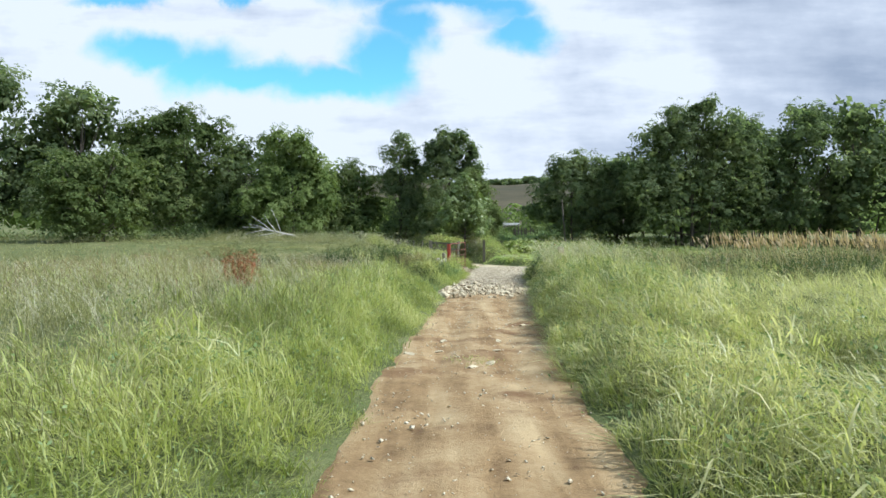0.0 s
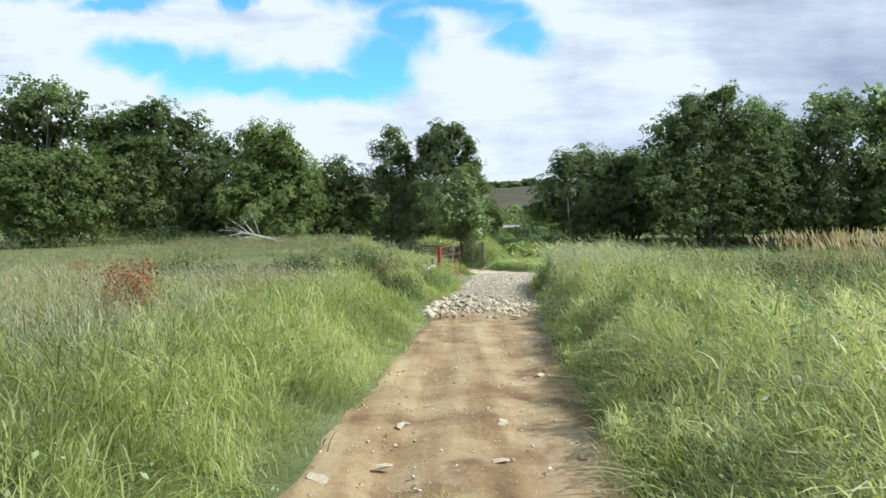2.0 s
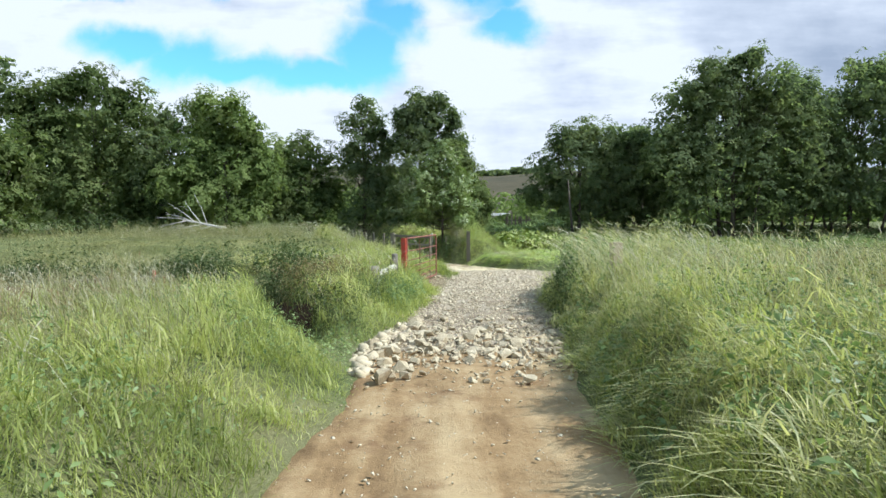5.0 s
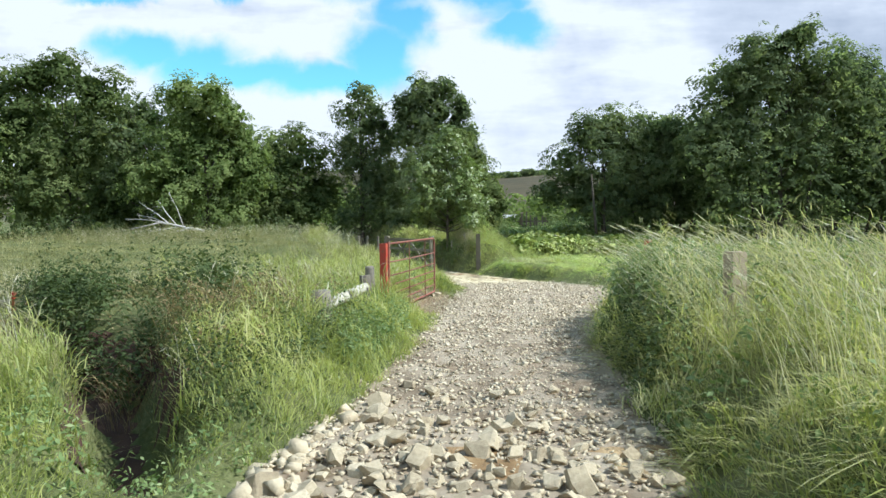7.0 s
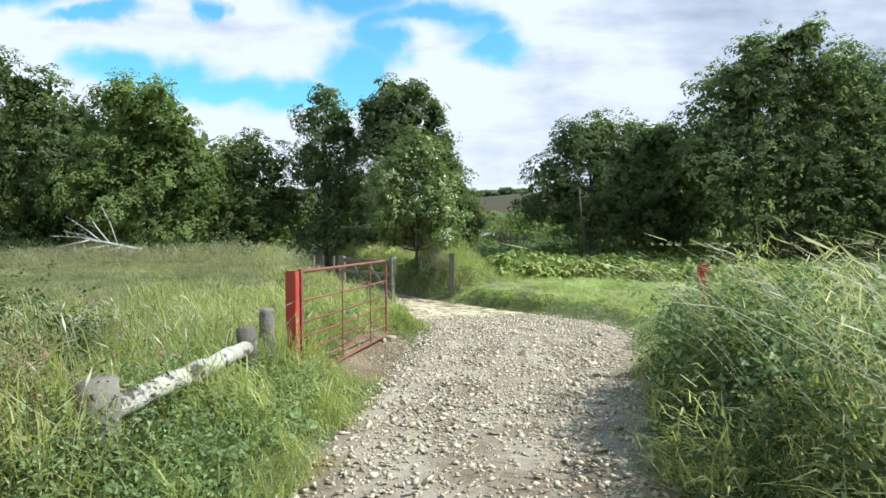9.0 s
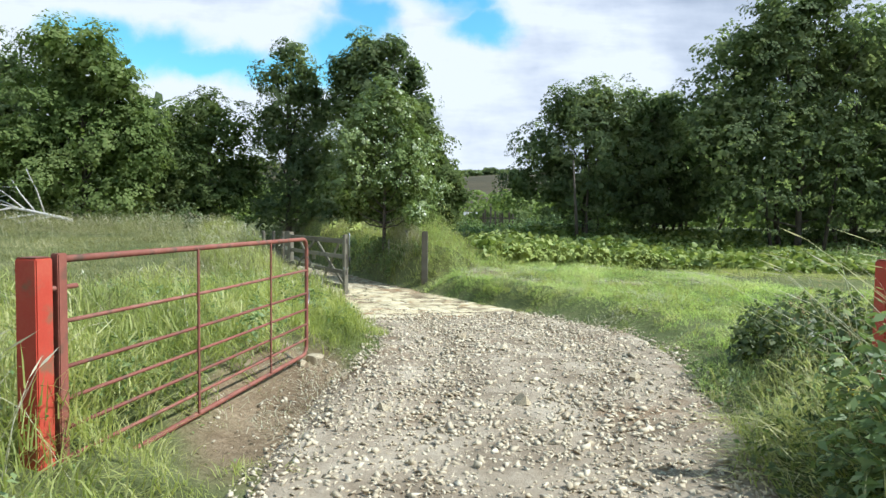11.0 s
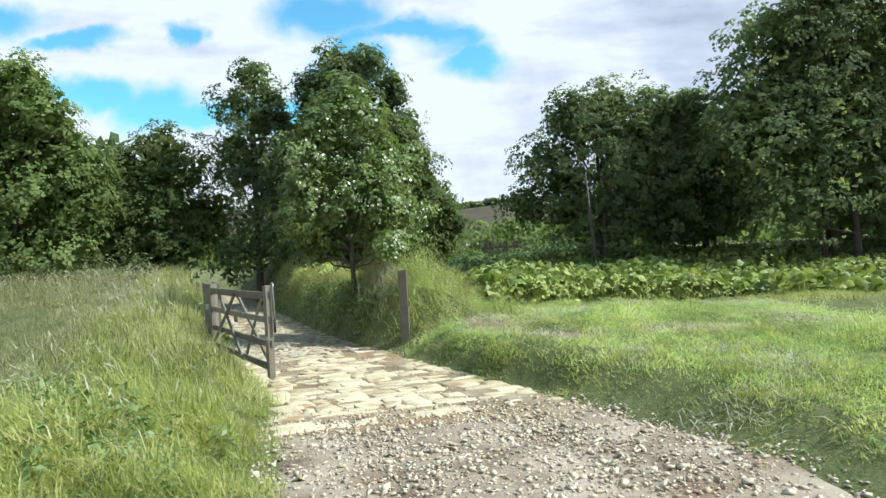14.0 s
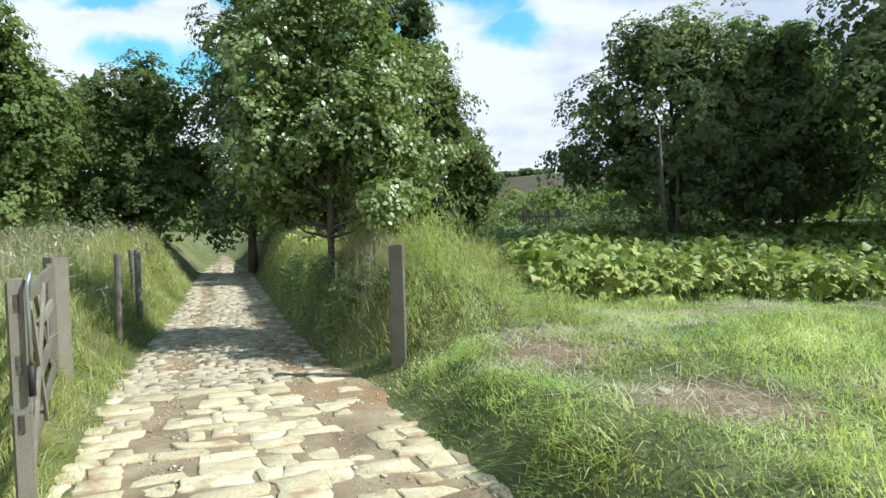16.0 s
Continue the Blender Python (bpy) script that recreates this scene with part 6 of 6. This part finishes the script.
def timber_gate():
    hx, hy, lx, ly, top, bot = -0.72, 40.20, 0.86, 37.22, 0.50, -0.52
    L, H = math.hypot(lx - hx, ly - hy), top - bot
    ob = thing("timber_gate", hx, hy, bot, "grey weathered timber field gate standing open beside the track", "gate", "", math.degrees(math.atan2(ly - hy, lx - hx)))
    part("hanging_stile", box(0.09, 0.075, H + 0.06, 0.008, wear=0.004, seed=11), M_WOOD, ob, at=pose(0.06, 0, -0.03))
    stile = part("latch_stile", box(0.10, 0.085, H + 0.16, 0.012, wear=0.005, seed=12), M_WOOD, ob, at=pose(L, 0, -0.06))
    for k, f in enumerate((1.0, 0.62, 0.32, 0.03)):
        rail = box(L - 0.06, 0.036, 0.085 if k else 0.10, 0.006, wear=0.004, seed=20 + k)
        part("rail", rail, M_WOOD, ob, at=pose(L / 2 + 0.02, 0, H * f - 0.09 * (k == 0)))
    for k, (x0, z0, x1, z1) in enumerate(((0.10, 0.05, L * 0.52, H - 0.06), (L * 0.50, H - 0.06, L - 0.06, 0.06), (L * 0.22, H - 0.08, L * 0.62, 0.05), (L * 0.60, 0.05, L * 0.88, H - 0.08))):
        ln, an = math.hypot(x1 - x0, z1 - z0), math.atan2(z1 - z0, x1 - x0)
        part("brace", box(ln, 0.022, 0.065, 0.004, base=False, wear=0.003, seed=30 + k), M_WOOD, ob,
             at=pose((x0 + x1) / 2, 0.030 if k % 2 else -0.030, (z0 + z1) / 2, 0, -math.degrees(an), 0))
    for z in (0.32, 0.62, 0.93):
        part("mortise", box(0.004, 0.028, 0.095, 0.001), M_BARK, stile, "dark rail end set in the stile", pose(0.0515, 0, H * z + 0.06))
    hoop = [(L - 0.035, 0.05, H + 0.00)] + [(L + 0.02 - 0.055 * math.cos(a), 0.05 + 0.05 * math.sin(a) * 0.3, H + 0.055 + 0.075 * math.sin(a)) for a in [k * math.pi / 8 for k in range(9)]] + [(L + 0.075, 0.055, H - 0.12), (L + 0.075, 0.055, H - 0.34)]
    handle = tubes("handle", [(hoop, [0.011] * len(hoop))], M_STEEL, ob, "galvanised hoop handle", sides=8)
    tubes("grip", [([(L + 0.075, 0.055, H - 0.34), (L + 0.075, 0.055, H - 0.50)], [0.018, 0.017])], M_BLACK, handle, "black rubber grip", sides=8)
    part("catch", box(0.05, 0.10, 0.05, 0.006), M_STEEL, ob, "steel catch", pose(L + 0.02, 0.0, H * 0.42))
    part("sign_board", box(0.20, 0.008, 0.16, 0.003), M_WOOD, ob, "small dark board on the rail", pose(L * 0.45, 0.034, H * 0.52))


timber_gate()
for k, (px, py, tp, w) in enumerate(((-1.4, 42.8, 0.52, 0.10), (-2.0, 44.8, 0.50, 0.10), (-2.42, 45.6, 0.48, 0.10), (-3.3, 47.6, 0.45, 0.10), (-4.3, 50.4, 0.50, 0.10))):
    wooden_post("fence_post", px, py, tp, w, "dark round wooden fence post in long grass", round_top=True, group="fence posts beside the paved track", tilt=(2, 0, -2, 3, 0)[k], mat=M_POST)


def wire(name, pts, label, r=0.0025):
    return tagged(tubes(name, [(pts, [r] * len(pts))], M_STEEL, None, label, sides=4), label, "wire", "fence wires")


for dz in (0.0, -0.25, -0.5):
    wire("fence_wire", [(-0.80, 40.45, 0.35 + dz), (-1.4, 42.8, 0.36 + dz), (-2.0, 44.8, 0.40 + dz), (-2.42, 45.6, 0.40 + dz), (-3.3, 47.6, 0.38 + dz), (-4.3, 50.4, 0.42 + dz)],
         "thin grey wire strung between fence posts")


def bumpy_log(name, a, b, r, parent, label, seed, knots=9, mat=None):
    rng = random.Random(seed)
    a, b = Vector(a), Vector(b)
    pts, rad = [], []
    for k in range(knots + 1):
        f = k / knots
        pts.append(a.lerp(b, f) + Vector((rng.uniform(-0.005, 0.005), 0, rng.uniform(-0.006, 0.006))))
        rad.append(r * rng.uniform(0.90, 1.08))
    rad[0] *= 0.94
    rad[-1] *= 0.94
    return tubes(name, [(pts, rad)], mat or M_LOG, parent, label, sides=12)


def log_barrier():
    ob = thing("log_rail", -0.1, 24.2, -0.45, "whitened log rail on stub posts in the grass", "rail")
    bumpy_log("rail", (-0.07, 0.0, 0.565), (0.17, 1.96, 0.585), 0.072, ob, "", 1)
    bumpy_log("stub_post", (-0.10, -0.05, -0.1), (-0.12, -0.07, 0.745), 0.118, ob, "lichened round stub", 2, 5, M_STUB)
    bumpy_log("stub_post", (0.17, 2.0, -0.1), (0.16, 2.0, 0.75), 0.085, ob, "dark-topped round stub", 3, 5, M_STUB)


log_barrier()
wooden_post("stub_post", 0.03, 27.08, 0.38, 0.15, "short lichened post in front of the red gate post", round_top=True, mat=M_STUB)
wooden_post("marker_post", 4.12, 23.05, 0.75, 0.205, "broad flat-topped weathered timber post in tall grass", d=0.13, turn=20, seed=9, mat=M_STAKE)


def yellow_flower(x, y):
    """A yellow ragwort head on a leafy stalk."""
    z = ground_at(x, y)
    ob = thing("yellow_flower", x, y, z, "bright yellow flower among the grass by the red post", "flower")
    tubes("stalk", [([(0, 0, 0), (0.01, 0, 0.16), (-0.01, -0.02, 0.33)], [0.005, 0.004, 0.003])], M_HERB, ob, sides=5)
    rng = random.Random(4)
    for k in range(5):
        bm = bmesh.new()
        c = bm.verts.new((0, 0, 0.006))
        ring = []
        for i in range(16):
            a, r = math.pi * i / 8, (0.032 if i % 2 else 0.019) * rng.uniform(0.85, 1.1)
            ring.append(bm.verts.new((r * math.cos(a), r * math.sin(a), rng.uniform(-0.004, 0.004))))
        for i in range(16):
            bm.faces.new((c, ring[i], ring[(i + 1) % 16]))
        part("bloom", bm, M_YELLOW, ob, "", pose(-0.01 + rng.uniform(-0.05, 0.05), -0.02 + rng.uniform(-0.03, 0.03), 0.33 + rng.uniform(-0.02, 0.03), rng.uniform(20, 60), rng.uniform(-20, 20), 0))


yellow_flower(4.55, 27.75)


def left_rail():
    ob = thing("ditch_rail", -5.78, 26.5, -0.86, "weathered rail with a rusty upright across the ditch", "rail")
    part("rail", box(2.6, 0.05, 0.11, 0.008, base=False, wear=0.006, seed=41), M_LOG, ob, at=pose(-0.45, 0, 0.74, 0, -2.5, 4))
    part("upright", box(0.06, 0.06, 0.80, 0.006), M_RED, ob, "rusty red steel upright", pose(0.66, 0.03, 0.0))
    part("upright", box(0.06, 0.06, 0.95, 0.006), M_RED, ob, "rusty red steel upright", pose(0.35, 0.05, 0.0, 0, 4, 0))


left_rail()


def fallen_branch():
    rng = random.Random(5)
    ob = thing("fallen_branch", -12.0, 52.6, ground_at(-12.0, 52.6) + 0.2, "bleached bare fallen branch lying in the grass", "branch")
    base = [(0.2, 0, 0.22), (-0.8, 0.1, 0.42), (-1.6, 0.0, 0.62), (-2.4, -0.1, 0.72)]
    tubes("limb", [(base, [0.085, 0.075, 0.055, 0.03])], M_DEADWOOD, ob)
    for s, e in (((-0.95, 0.1, 0.45), (-1.75, 0.2, 2.35)), ((-1.3, 0.05, 0.55), (-2.3, 0.1, 1.95)), ((-1.7, 0, 0.65), (-3.4, 0.2, 1.85)), ((-1.5, 0, 0.6), (-4.0, -0.2, 0.95)),
                 ((-2.2, -0.1, 0.7), (-3.7, -0.3, 0.35)), ((-1.8, 0, 0.65), (-3.6, 0.3, 1.15)), ((-1.1, 0.1, 0.5), (-2.7, -0.3, 0.2)), ((-0.6, 0.1, 0.40), (-1.9, -0.4, 0.05))):
        s, e = Vector(s), Vector(e)
        mid = s.lerp(e, 0.5) + Vector((rng.uniform(-0.15, 0.15), 0, rng.uniform(-0.02, 0.16)))
        runs = [([s, mid, e], [0.040, 0.028, 0.008])]
        for f in (0.5, 0.7, 0.85):
            p = mid.lerp(e, (f - 0.5) * 2)
            runs.append(([p, p + Vector((rng.uniform(-0.55, -0.1), rng.uniform(-0.15, 0.15), rng.uniform(-0.12, 0.35)))], [0.018, 0.005]))
        tubes("twig", runs, M_DEADWOOD, ob, sides=6)


fallen_branch()


# ---------- far things ----------
def pale_fence():
    z = ground_at(7.9, 65.0)
    ob = thing("paling_fence", 7.9, 65.0, z, "dark upright paling fence at the wood's edge", "fence")
    rng = random.Random(8)
    for k in range(8):
        part("pale", box(0.11, 0.03, rng.uniform(1.1, 1.6), 0.006), M_BARK, ob, at=pose(-0.95 + k * 0.27 + rng.uniform(-0.09, 0.09), 0, -0.1, 0, rng.uniform(-3, 3), 0))
    part("rail", box(2.3, 0.04, 0.09, 0.006), M_BARK, ob, at=pose(0, 0.04, 0.75))


pale_fence()


def far_shed():
    z = ground_at(15.7, 152.0)
    ob = thing("far_shed", 15.7, 152.0, z, "low distant shed with a pale metal roof", "shed")
    part("wall", box(3.4, 2.4, 1.75 - z, 0.02), M_WOOD, ob)
    bm = bmesh.new()
    for xx in (-1.9, 1.9):
        for yy, zz in ((-1.4, 1.6 - z), (0.0, 2.2 - z), (1.4, 1.6 - z)):
            bm.verts.new((xx, yy, zz))
    bm.verts.ensure_lookup_table()
    v = bm.verts
    bm.faces.new((v[0], v[1], v[4], v[3]))
    bm.faces.new((v[1], v[2], v[5], v[4]))
    bmesh.ops.solidify(bm, geom=bm.faces[:], thickness=0.06)
    part("roof", bm, surface("pale_sheet_roof", [(0.2, (0.36, 0.36, 0.34)), (0.8, (0.52, 0.52, 0.50))], 1.5, 0.6, fine=12), ob, "pale sheet metal roof")


far_shed()


def woods(name, spots, size, per, mat, label):
    """Far woods as one mesh of clumped leaves."""
    P, N, S = [], [], []
    for cx, cy, r, h in spots:
        z = ground_at(cx, cy)
        for _ in range(5):
            ox, oy, oz = RNG.normal(0, r * 0.35), RNG.normal(0, r * 0.35), RNG.uniform(0.15, 0.75) * h
            d = RNG.normal(size=(per, 3)) + np.array([0, 0, 0.3])
            d /= np.linalg.norm(d, axis=1, keepdims=True)
            P.append(np.array([cx + ox, cy + oy, z + oz]) + d * np.array([r * 0.5, r * 0.5, h * 0.30]))
            N.append(d + RNG.normal(0, 0.35, (per, 3)))
            S.append(np.full(per, size))
    V, q = leaf_cards(np.concatenate(P), np.concatenate(N), np.concatenate(S), RNG)
    tagged(put(name, fast_mesh(name, V, q, None, mat)), label, "woods", kind="stuff")


spots = [(RNG.uniform(-80, 110), RNG.uniform(100, 200), RNG.uniform(4, 8), RNG.uniform(4, 8.5)) for _ in range(120)]
spots = [s for s in spots if not (8 < s[0] < 22 and s[1] < 156)]
woods("valley_wood", spots, 1.3, 45, M_LEAF_ASH, "green valley trees beyond the meadow")
shrubs = [(RNG.uniform(4.5, 13), RNG.uniform(66, 92), RNG.uniform(1.6, 3.0), RNG.uniform(0.8, 1.5)) for _ in range(34)]
shrubs = [s for s in shrubs if abs(s[0] - 0.1 * s[1] + 0.1) > 1.9]
woods("valley_shrubs", shrubs, 0.42, 60, M_LEAF_MID, "low green shrubs beyond the butterbur bed")
ridge = [(RNG.uniform(-420, 700), RNG.uniform(1010, 1150), RNG.uniform(14, 30), RNG.uniform(5, 9.5)) for _ in range(120)]
ridge += [(RNG.uniform(126, 172), RNG.uniform(1030, 1060), RNG.uniform(9, 15), RNG.uniform(9, 15)) for _ in range(16)]
woods("ridge_wood", ridge, 7.0, 28, M_LEAF_DARK, "dark wood along the crest of the far hill")
back = [(RNG.uniform(-70, 70), RNG.uniform(-70, -40), RNG.uniform(5, 9), RNG.uniform(7, 12)) for _ in range(40)]
woods("back_wood", back, 2.0, 40, M_LEAF_DARK, "dark trees behind the start of the track")
